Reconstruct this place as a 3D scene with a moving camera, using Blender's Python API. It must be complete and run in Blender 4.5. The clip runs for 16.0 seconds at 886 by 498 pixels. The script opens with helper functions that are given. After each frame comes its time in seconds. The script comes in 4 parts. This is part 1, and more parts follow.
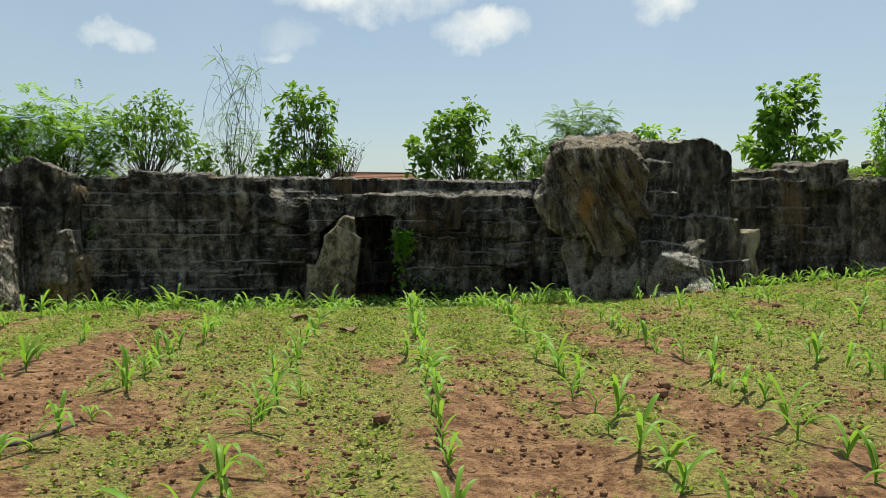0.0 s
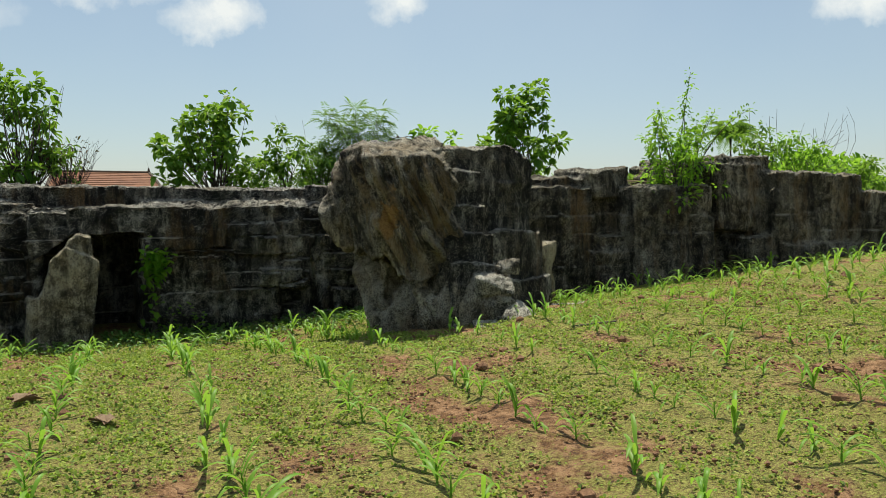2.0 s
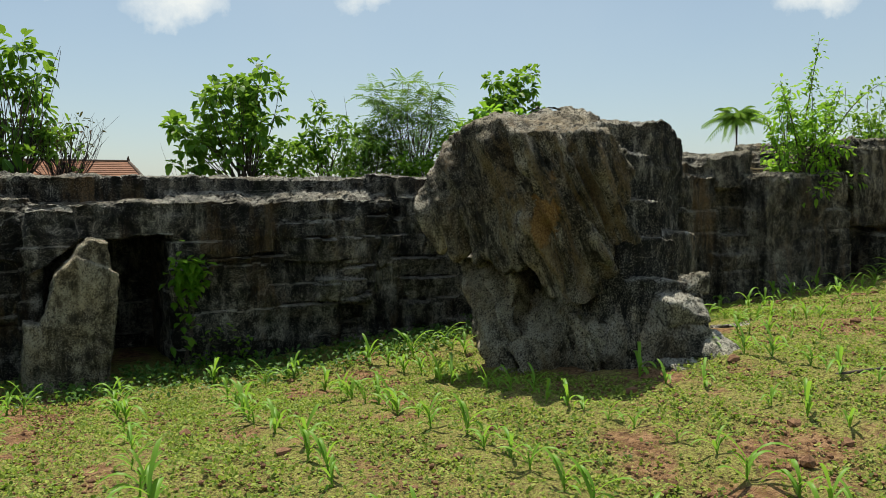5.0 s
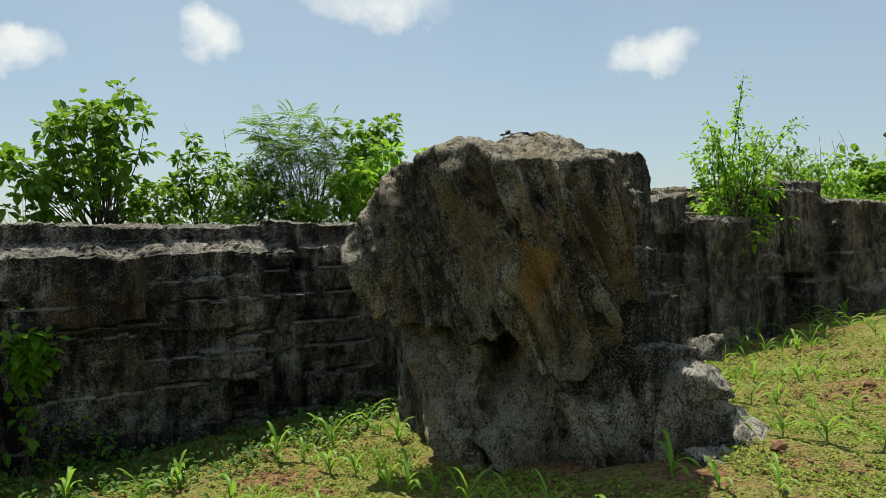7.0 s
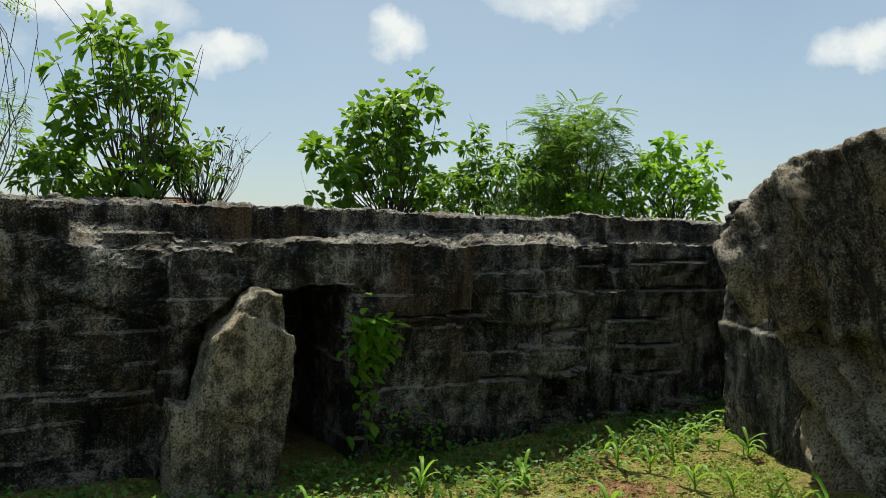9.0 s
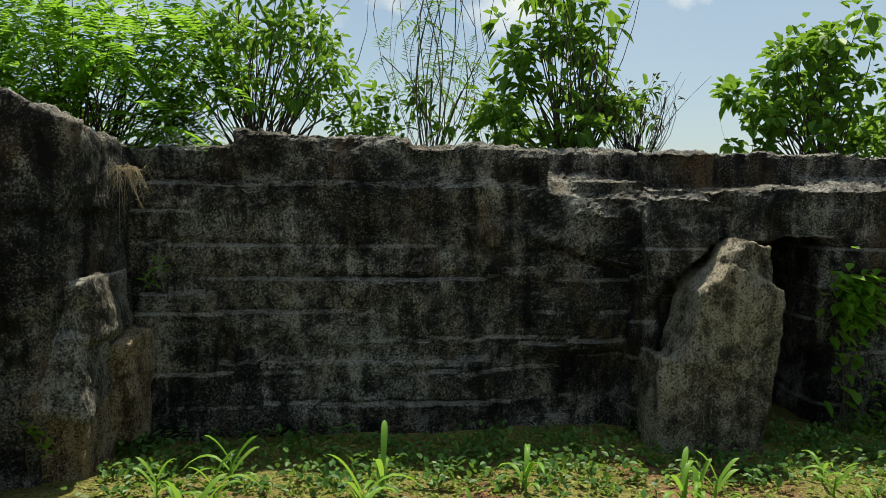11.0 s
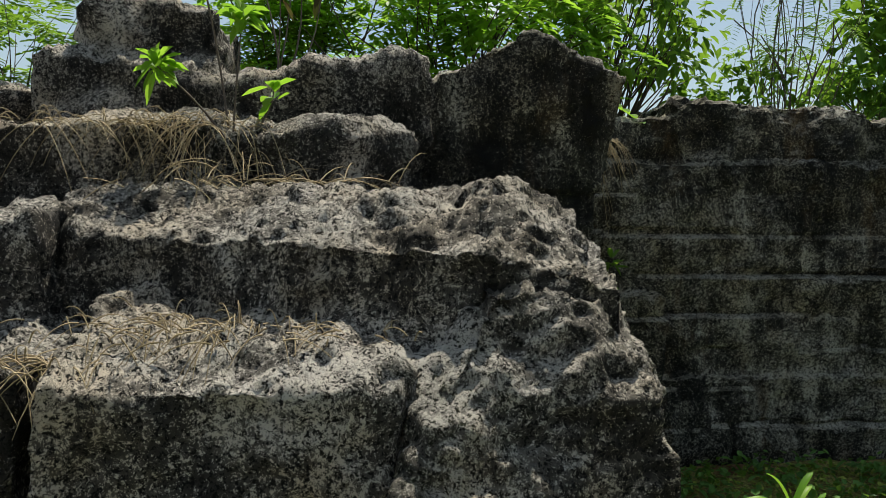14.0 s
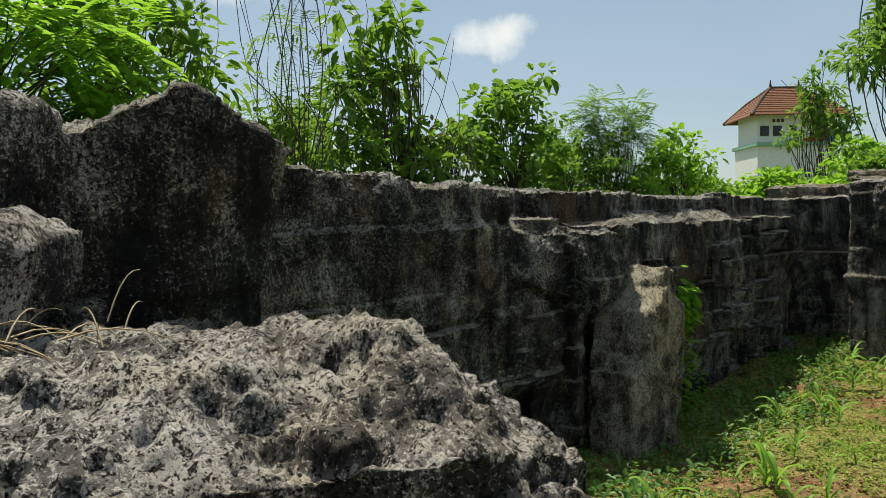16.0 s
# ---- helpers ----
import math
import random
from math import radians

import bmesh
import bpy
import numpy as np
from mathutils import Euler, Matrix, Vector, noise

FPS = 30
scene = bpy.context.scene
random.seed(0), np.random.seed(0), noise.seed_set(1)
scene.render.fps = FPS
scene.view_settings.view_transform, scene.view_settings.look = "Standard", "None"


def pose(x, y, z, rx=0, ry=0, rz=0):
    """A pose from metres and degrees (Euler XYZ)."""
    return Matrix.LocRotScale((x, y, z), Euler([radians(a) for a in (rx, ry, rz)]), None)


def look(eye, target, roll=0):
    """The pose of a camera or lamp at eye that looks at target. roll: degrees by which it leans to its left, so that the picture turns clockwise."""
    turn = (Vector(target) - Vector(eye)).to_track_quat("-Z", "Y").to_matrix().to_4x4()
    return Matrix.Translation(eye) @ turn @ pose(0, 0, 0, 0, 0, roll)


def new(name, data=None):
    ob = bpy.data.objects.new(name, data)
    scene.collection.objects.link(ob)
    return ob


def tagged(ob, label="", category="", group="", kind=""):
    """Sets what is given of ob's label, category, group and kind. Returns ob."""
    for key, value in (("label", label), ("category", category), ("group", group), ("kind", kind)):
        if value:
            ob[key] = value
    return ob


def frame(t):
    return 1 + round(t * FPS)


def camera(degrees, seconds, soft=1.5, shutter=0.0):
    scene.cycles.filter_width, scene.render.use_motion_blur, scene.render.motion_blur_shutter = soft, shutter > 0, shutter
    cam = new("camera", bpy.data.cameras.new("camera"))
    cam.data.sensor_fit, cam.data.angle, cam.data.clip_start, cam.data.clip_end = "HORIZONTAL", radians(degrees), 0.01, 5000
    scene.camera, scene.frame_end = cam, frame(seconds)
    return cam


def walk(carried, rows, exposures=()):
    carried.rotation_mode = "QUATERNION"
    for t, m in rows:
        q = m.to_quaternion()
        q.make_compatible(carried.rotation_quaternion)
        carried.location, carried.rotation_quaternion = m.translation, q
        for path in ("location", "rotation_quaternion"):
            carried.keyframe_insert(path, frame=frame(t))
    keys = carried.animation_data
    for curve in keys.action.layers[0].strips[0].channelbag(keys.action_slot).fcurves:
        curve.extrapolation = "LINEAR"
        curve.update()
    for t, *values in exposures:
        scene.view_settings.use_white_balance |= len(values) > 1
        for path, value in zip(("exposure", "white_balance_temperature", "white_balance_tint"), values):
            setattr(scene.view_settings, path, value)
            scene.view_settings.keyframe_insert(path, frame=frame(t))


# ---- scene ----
cam = camera(58.00, 16.0, soft=0.75)
PATH = [
    (0, look((-0.401, -15.509, 1.859), (-0.132, -13.529, 1.758), 0.46)),
    (0.5, look((-0.438, -14.854, 1.839), (0.040, -12.914, 1.751), -0.10)),
    (1, look((-0.565, -14.218, 1.891), (0.080, -12.328, 1.786), -0.52)),
    (1.5, look((-0.625, -13.858, 2.080), (0.201, -12.039, 1.986), -0.49)),
    (2, look((-0.554, -13.504, 2.141), (0.324, -11.711, 2.031), -0.15)),
    (2.5, look((-0.680, -13.192, 2.143), (0.166, -11.384, 2.018), 0.71)),
    (3, look((-0.961, -12.712, 2.141), (-0.176, -10.877, 2.020), -0.05)),
    (3.2, look((-1.019, -12.506, 2.102), (-0.250, -10.664, 1.977), -0.51)),
    (5.3, look((-0.993, -9.816, 2.234), (0.041, -8.108, 2.110), -0.23)),
    (5.5, look((-0.942, -9.616, 2.252), (0.159, -7.949, 2.156), -0.29)),
    (6, look((-0.749, -9.025, 2.240), (0.484, -7.450, 2.211), -0.22)),
    (6.5, look((-0.726, -8.526, 2.212), (0.556, -6.991, 2.216), -0.78)),
    (7, look((-0.724, -8.136, 2.187), (0.529, -6.577, 2.173), -0.96)),
    (7.5, look((-0.857, -7.712, 2.131), (0.174, -5.998, 2.134), 0.52)),
    (8, look((-1.111, -7.384, 2.105), (-0.235, -5.585, 2.099), 0.70)),
    (8.2, look((-1.263, -7.266, 2.128), (-0.386, -5.469, 2.123), 0.52)),
    (10.3, look((-2.697, -6.377, 2.147), (-1.822, -4.580, 2.072), 3.26)),
    (10.5, look((-2.845, -6.327, 2.136), (-2.195, -4.439, 2.024), 2.71)),
    (11, look((-3.292, -6.211, 2.053), (-3.088, -4.226, 1.913), 0.83)),
    (11.5, look((-3.899, -5.934, 1.922), (-3.940, -3.938, 1.799), -0.42)),
    (12, look((-4.709, -5.685, 1.904), (-4.832, -3.694, 1.758), -1.14)),
    (12.5, look((-5.227, -5.429, 1.890), (-5.396, -3.441, 1.741), -1.25)),
    (13, look((-5.732, -5.289, 1.921), (-5.836, -3.295, 1.807), -1.57)),
    (13.5, look((-6.140, -5.087, 1.926), (-6.081, -3.092, 1.795), -0.81)),
    (14, look((-6.586, -4.751, 1.902), (-6.359, -2.770, 1.750), 0.94)),
    (14.5, look((-7.091, -4.453, 1.925), (-6.583, -2.522, 1.806), 0.16)),
    (15, look((-7.412, -4.017, 1.944), (-6.538, -2.218, 1.913), -1.91)),
    (15.5, look((-7.511, -3.696, 2.089), (-6.241, -2.151, 2.075), -2.16)),
    (16, look((-7.411, -3.403, 2.168), (-5.881, -2.117, 2.098), -0.84)),
]
walk(cam, PATH, [(0, 0.28, 6850, 5), (16, 0.28, 6850, 5)])

# ---- world, sun ----
SUN_AZ, SUN_EL = radians(20), radians(65)      # azimuth from +y towards +x
sun_dir = Vector((math.sin(SUN_AZ) * math.cos(SUN_EL), math.cos(SUN_AZ) * math.cos(SUN_EL), math.sin(SUN_EL)))
sun = new("sun", bpy.data.lights.new("sun", "SUN"))
sun.data.energy, sun.data.angle, sun.data.color = 5.0, radians(0.6), (1.0, 0.95, 0.86)
sun.matrix_world = look(sun_dir * 40, (0, 0, 0))


class Nodes:
    """Short hand for node trees."""

    def __init__(self, tree):
        self.t = tree

    def add(self, kind, out=0, props=None, **links):
        n = self.t.nodes.new("ShaderNode" + kind)
        for k, v in (props or {}).items():
            setattr(n, k, v)
        for k, v in links.items():
            i = n.inputs[int(k[1:])] if k[0] == "i" and k[1:].isdigit() else n.inputs[k.replace("_", " ")]
            if isinstance(v, bpy.types.NodeSocket):
                self.t.links.new(v, i)
            else:
                i.default_value = v
        return n.outputs[out]

    def math(self, op, a, b=0.0, c=0.0):
        return self.add("Math", props={"operation": op, "use_clamp": False}, i0=a, i1=b, i2=c)

    def vec(self, op, a, b=(0, 0, 0), out=0):
        return self.add("VectorMath", out, props={"operation": op}, i0=a, i1=b)

    def noise(self, vec, scale, detail=4, rough=0.6, out=0, distort=0.0):
        return self.add("TexNoise", out, Vector=vec, Scale=scale, Detail=detail, Roughness=rough, Distortion=distort)

    def ramp(self, fac, *stops):
        n = self.t.nodes.new("ShaderNodeValToRGB")
        self.t.links.new(fac, n.inputs[0])
        e = n.color_ramp.elements
        while len(e) < len(stops):
            e.new(0.5)
        for el, (p, c) in zip(e, stops):
            el.position = p
            el.color = (*c, 1) if isinstance(c, tuple) else (c, c, c, 1)
        return n.outputs[0]

    def mix(self, fac, a, b, blend="MIX"):
        n = self.t.nodes.new("ShaderNodeMix")
        n.data_type, n.blend_type = "RGBA", blend
        for i, v in ((0, fac), (6, a), (7, b)):
            if isinstance(v, bpy.types.NodeSocket):
                self.t.links.new(v, n.inputs[i])
            else:
                n.inputs[i].default_value = (*v, 1) if isinstance(v, tuple) else v
        return n.outputs[2]


world = bpy.data.worlds.new("sky")
scene.world = world
world.use_nodes = True
world.node_tree.nodes.clear()
W = Nodes(world.node_tree)
sky = W.add("TexSky", props={"sky_type": "NISHITA", "sun_disc": False, "sun_elevation": SUN_EL, "sun_rotation": SUN_AZ,
                             "air_density": 1.0, "dust_density": 0.7, "ozone_density": 2.0})
ray = W.add("TexCoord", 0)
ray = W.vec("NORMALIZE", ray)
puff = W.noise(ray, 11.0, 7, 0.66)
wobble = W.vec("SUBTRACT", W.noise(ray, 14.0, 5, 0.6, 1), (0.5, 0.5, 0.5))
edge = W.vec("ADD", ray, W.vec("MULTIPLY", wobble, (0.085, 0.085, 0.085)))


def heading(yaw, up):
    """Unit vector from a compass yaw (degrees from +y towards +x) and an elevation."""
    a, b = radians(yaw), radians(up)
    return (math.sin(a) * math.cos(b), math.cos(a) * math.cos(b), math.sin(b))


CLOUDS = [  # yaw, elevation, half width, half height (degrees), density
    (2.0, 14.8, 6.0, 1.7, .95), (10.2, 12.2, 2.7, 1.5, .85), (-14.6, 10.7, 2.3, 0.8, .8), (-4.2, 10.4, 1.6, 0.6, .5), (22.6, 14.4, 2.0, 1.6, .85),
    (34.5, 16.6, 4.6, 1.5, .85), (53.6, 12.7, 2.7, 1.5, .85), (-3.2, 11.6, 2.6, 1.0, .35), (-40, 14, 9, 3, .6), (75, 17, 7, 2, .5),
    (120, 22, 14, 5, .8), (160, 30, 16, 6, .8), (220, 25, 15, 5, .8), (280, 28, 14, 5, .8), (70, 45, 16, 8, .7)]
cover = None
for yaw, up, wide, tall, dens in CLOUDS:
    c = Vector(heading(yaw, up))
    r = c.cross(Vector((0, 0, 1))).normalized()
    u = r.cross(c)
    dx = W.math("DIVIDE", W.add("VectorMath", 1, props={"operation": "DOT_PRODUCT"}, i0=edge, i1=tuple(r)), math.sin(radians(wide)))
    dy = W.math("DIVIDE", W.add("VectorMath", 1, props={"operation": "DOT_PRODUCT"}, i0=edge, i1=tuple(u)), math.sin(radians(tall)))
    front = W.math("GREATER_THAN", W.add("VectorMath", 1, props={"operation": "DOT_PRODUCT"}, i0=edge, i1=tuple(c)), 0.0)
    d2 = W.math("ADD", W.math("MULTIPLY", dx, dx), W.math("MULTIPLY", dy, dy))
    f = W.math("MULTIPLY", W.math("MAXIMUM", W.math("SUBTRACT", 1.0, W.math("MULTIPLY", d2, 0.6)), 0.0), dens)
    f = W.math("MULTIPLY", f, front)
    cover = f if cover is None else W.math("MAXIMUM", cover, f)
cover = W.math("MULTIPLY", cover, W.math("ADD", W.math("MULTIPLY", puff, 2.6), -0.35))
cover = W.ramp(cover, (0.12, 0.0), (0.95, 0.92))
haze = W.ramp(W.noise(ray, 2.2, 4, 0.55), (0.30, 0.28), (0.75, 0.55))
tint = W.mix(haze, sky, (5.3, 6.5, 7.8))
tint = W.mix(cover, tint, (9.0, 9.3, 9.6))
outw = W.t.nodes.new("ShaderNodeOutputWorld")
W.t.links.new(W.add("Background", Color=tint, Strength=0.083), outw.inputs[0])

# ---- materials ----


def material(name, rough=0.85):
    m = bpy.data.materials.new(name)
    m.use_nodes = True
    n = Nodes(m.node_tree)
    b = m.node_tree.nodes["Principled BSDF"]
    b.inputs["Roughness"].default_value = rough
    b.inputs["Specular IOR Level"].default_value = 0.25
    return m, n, b


def rock_material(name, dark, mid, pale, shift=0.0, stain=0.5, bump=0.5, mark=None, crust=0.6, top=0.5):
    """Weathered limestone: black crust, grey rock, pale speckles, pits, ochre stains, vertical streaks, and tops paled
    both as barer stone and as if lit.
    """
    m, n, b = material(name, 0.92)
    p = n.add("NewGeometry", 0)
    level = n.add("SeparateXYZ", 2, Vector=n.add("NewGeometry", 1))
    big = n.noise(p, 0.7, 4, 0.6)
    streak = n.noise(n.vec("MULTIPLY", p, (1.0, 1.0, 0.13)), 5.0, 6, 0.7)
    blot = n.noise(p, 5.5, 7, 0.75)
    fine = n.noise(p, 64, 5, 0.8)
    spec = n.noise(p, 165, 3, 0.75)
    v = n.math("ADD", n.math("MULTIPLY", blot, 0.40), n.math("ADD", n.math("MULTIPLY", streak, 0.36), n.math("MULTIPLY", big, 0.24)))
    col = n.ramp(v, (0.40 + shift, tuple(0.6 * q for q in dark)), (0.48 + shift, tuple(0.65 * q + 0.35 * w for q, w in zip(dark, mid))), (0.54 + shift, mid), (0.64 + shift, tuple(0.65 * q + 0.35 * w for q, w in zip(mid, pale))))
    # Up-facing stone paler: barer tops, and light on ledges put into the colour.
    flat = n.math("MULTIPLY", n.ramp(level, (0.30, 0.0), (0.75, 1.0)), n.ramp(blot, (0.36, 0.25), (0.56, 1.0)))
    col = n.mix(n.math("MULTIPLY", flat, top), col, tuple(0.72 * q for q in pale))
    speckle = n.math("ADD", n.math("ADD", n.math("MULTIPLY", fine, 0.55), n.math("MULTIPLY", v, 0.75)), n.math("ADD", n.math("MULTIPLY", spec, 0.30), n.math("MULTIPLY", flat, 0.03)))
    grains = n.ramp(speckle, (0.820 + shift, 0.0), (0.840 + shift, 1.0))
    col = n.mix(grains, col, pale)
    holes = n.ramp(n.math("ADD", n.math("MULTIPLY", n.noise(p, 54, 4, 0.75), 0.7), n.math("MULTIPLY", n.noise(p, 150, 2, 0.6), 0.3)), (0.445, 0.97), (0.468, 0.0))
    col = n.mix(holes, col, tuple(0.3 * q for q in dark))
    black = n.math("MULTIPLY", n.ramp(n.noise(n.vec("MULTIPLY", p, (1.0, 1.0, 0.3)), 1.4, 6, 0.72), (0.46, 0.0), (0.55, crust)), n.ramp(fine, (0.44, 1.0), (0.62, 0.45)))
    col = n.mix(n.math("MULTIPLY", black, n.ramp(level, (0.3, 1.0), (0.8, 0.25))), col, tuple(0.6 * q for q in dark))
    warm = n.ramp(n.noise(p, 2.1, 4, 0.6), (0.46, 0.0), (0.66, 0.5))
    col = n.mix(warm, col, n.mix(1.0, col, (1.0, 0.86, 0.66), "MULTIPLY"))
    och = n.math("MULTIPLY", n.ramp(n.noise(n.vec("MULTIPLY", p, (1.4, 1.4, 0.4)), 1.2, 4, 0.65), (0.53, 0.0), (0.66, stain)), n.ramp(streak, (0.42, 0.1), (0.60, 1.0)))
    col = n.mix(n.math("MULTIPLY", och, n.ramp(fine, (0.40, 0.2), (0.58, 1.0))), col, (0.20, 0.12, 0.05))
    if mark:                                   # one tall ochre scar on slanting flutes
        slant = n.vec("ADD", p, n.vec("MULTIPLY", n.add("CombineXYZ", X=n.add("SeparateXYZ", 2, Vector=p), Y=0.0, Z=0.0), (0.5, 0.0, 0.0)))
        flute = n.noise(n.vec("MULTIPLY", slant, (7.0, 7.0, 0.7)), 1.0, 5, 0.65)
        near = n.add("VectorMath", 1, props={"operation": "LENGTH"}, i0=n.vec("MULTIPLY", n.vec("SUBTRACT", p, mark), (1.0, 1.0, 0.85)))
        lit = n.math("MULTIPLY", n.ramp(flute, (0.50, 0.0), (0.58, 0.8)), n.ramp(fine, (0.42, 0.15), (0.56, 1.0)))
        col = n.mix(n.math("MULTIPLY", lit, n.ramp(near, (0.7, 1.0), (1.5, 0.25))), col, (0.27, 0.19, 0.095))
        col = n.mix(n.ramp(flute, (0.37, 0.85), (0.44, 0.0)), col, dark)
        away = n.vec("MULTIPLY", n.vec("SUBTRACT", p, mark), (4.6, 3.2, 1.45))
        away = n.math("ADD", n.add("VectorMath", 1, props={"operation": "LENGTH"}, i0=away), n.math("MULTIPLY", n.noise(p, 8, 4, 0.7), 0.9))
        col = n.mix(n.ramp(away, (0.9, 0.95), (1.35, 0.0)), col, n.ramp(fine, (0.4, (0.17, 0.085, 0.03)), (0.6, (0.50, 0.31, 0.13))))
    moss = n.math("MULTIPLY", n.ramp(n.noise(p, 1.7, 4, 0.6), (0.56, 0.0), (0.70, 0.45)), n.ramp(fine, (0.45, 0.0), (0.6, 1.0)))
    col = n.mix(moss, col, (0.075, 0.09, 0.04))
    m.node_tree.links.new(col, b.inputs["Base Color"])
    h = n.math("ADD", n.math("MULTIPLY", fine, 0.5), n.math("ADD", n.math("MULTIPLY", spec, 0.25), n.math("SUBTRACT", n.math("MULTIPLY", blot, 0.5), n.math("MULTIPLY", holes, 0.35))))
    m.node_tree.links.new(n.add("Bump", Height=h, Strength=bump, Distance=0.05), b.inputs["Normal"])
    return m


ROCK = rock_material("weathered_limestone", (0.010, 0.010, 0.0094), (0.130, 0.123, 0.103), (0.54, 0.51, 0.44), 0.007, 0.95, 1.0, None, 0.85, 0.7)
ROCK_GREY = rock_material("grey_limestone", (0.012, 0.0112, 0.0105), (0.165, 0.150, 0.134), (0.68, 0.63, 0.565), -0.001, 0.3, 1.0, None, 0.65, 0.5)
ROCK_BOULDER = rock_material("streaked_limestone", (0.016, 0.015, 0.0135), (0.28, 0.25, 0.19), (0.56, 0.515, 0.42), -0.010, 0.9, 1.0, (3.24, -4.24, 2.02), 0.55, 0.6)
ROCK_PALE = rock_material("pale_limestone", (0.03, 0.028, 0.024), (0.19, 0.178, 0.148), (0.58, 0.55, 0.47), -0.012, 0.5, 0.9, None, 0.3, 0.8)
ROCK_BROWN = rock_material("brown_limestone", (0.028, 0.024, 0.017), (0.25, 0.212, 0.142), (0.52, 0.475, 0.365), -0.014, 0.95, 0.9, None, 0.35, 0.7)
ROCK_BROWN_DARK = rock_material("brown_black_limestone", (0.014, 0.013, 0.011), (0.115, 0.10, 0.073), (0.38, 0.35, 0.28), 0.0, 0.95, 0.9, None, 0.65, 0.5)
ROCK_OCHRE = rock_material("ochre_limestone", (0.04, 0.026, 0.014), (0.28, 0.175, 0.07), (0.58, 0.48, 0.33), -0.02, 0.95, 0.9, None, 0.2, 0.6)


def plain(name, a, b_, scale=8.0, rough=0.8, metal=0.0, bump=0.0):
    m, n, b = material(name, rough)
    p = n.add("NewGeometry", 0)
    f = n.math("ADD", n.math("MULTIPLY", n.noise(p, scale, 5, 0.65), 0.6), n.math("MULTIPLY", n.noise(p, scale * 9, 3, 0.6), 0.4))
    m.node_tree.links.new(n.ramp(f, (0.35, a), (0.65, b_)), b.inputs["Base Color"])
    b.inputs["Metallic"].default_value = metal
    if bump:
        m.node_tree.links.new(n.add("Bump", Height=f, Strength=bump, Distance=0.02), b.inputs["Normal"])
    return m


def leaf_material(name, a, b_, c, trans=0.35, rough=0.45):
    """Leaves: the colour varies leaf by leaf, and light comes through."""
    m, n, b = material(name, rough)
    g = m.node_tree.nodes.new("ShaderNodeNewGeometry")
    f = n.math("ADD", n.math("MULTIPLY", g.outputs["Random Per Island"], 0.75), n.math("MULTIPLY", n.noise(g.outputs["Position"], 2.5, 3, 0.6), 0.4))
    col = n.ramp(f, (0.2, a), (0.6, b_), (0.95, c))
    m.node_tree.links.new(col, b.inputs["Base Color"])
    t = n.add("BsdfTranslucent", Color=n.mix(0.45, col, (0.34, 0.52, 0.04)))
    s = m.node_tree.nodes.new("ShaderNodeMixShader")
    s.inputs[0].default_value = trans
    m.node_tree.links.new(b.outputs[0], s.inputs[1])
    m.node_tree.links.new(t, s.inputs[2])
    m.node_tree.links.new(s.outputs[0], m.node_tree.nodes["Material Output"].inputs[0])
    return m


LEAF = leaf_material("broad_leaf", (0.05, 0.14, 0.018), (0.085, 0.21, 0.028), (0.15, 0.29, 0.04), 0.5)
LEAF_BRIGHT = leaf_material("bright_leaf", (0.09, 0.25, 0.02), (0.15, 0.35, 0.032), (0.24, 0.44, 0.05), 0.68)
LEAF_FERN = leaf_material("feathery_leaf", (0.06, 0.15, 0.035), (0.10, 0.22, 0.045), (0.16, 0.29, 0.06), 0.5)
CORN = leaf_material("corn_leaf", (0.13, 0.30, 0.03), (0.20, 0.40, 0.05), (0.30, 0.48, 0.08), 0.5)
WEED = leaf_material("weed_leaf", (0.07, 0.13, 0.02), (0.24, 0.33, 0.05), (0.44, 0.47, 0.11), 0.4, 0.6)
LEAF_DARK = leaf_material("dark_leaf", (0.035, 0.10, 0.022), (0.07, 0.17, 0.035), (0.12, 0.24, 0.05), 0.35)
DEADLEAF = leaf_material("dead_leaf", (0.03, 0.018, 0.015), (0.07, 0.045, 0.03), (0.16, 0.10, 0.06), 0.1, 0.8)
STRAW = plain("dry_grass", (0.22, 0.16, 0.09), (0.42, 0.34, 0.21), 20)
BARK = plain("bark", (0.035, 0.026, 0.02), (0.12, 0.095, 0.075), 14, 0.9, 0, 0.4)
DEADWOOD = plain("dead_wood", (0.012, 0.009, 0.010), (0.05, 0.038, 0.04), 14, 0.95)
TWIG = plain("grey_twig", (0.05, 0.04, 0.035), (0.16, 0.13, 0.11), 14, 0.9)


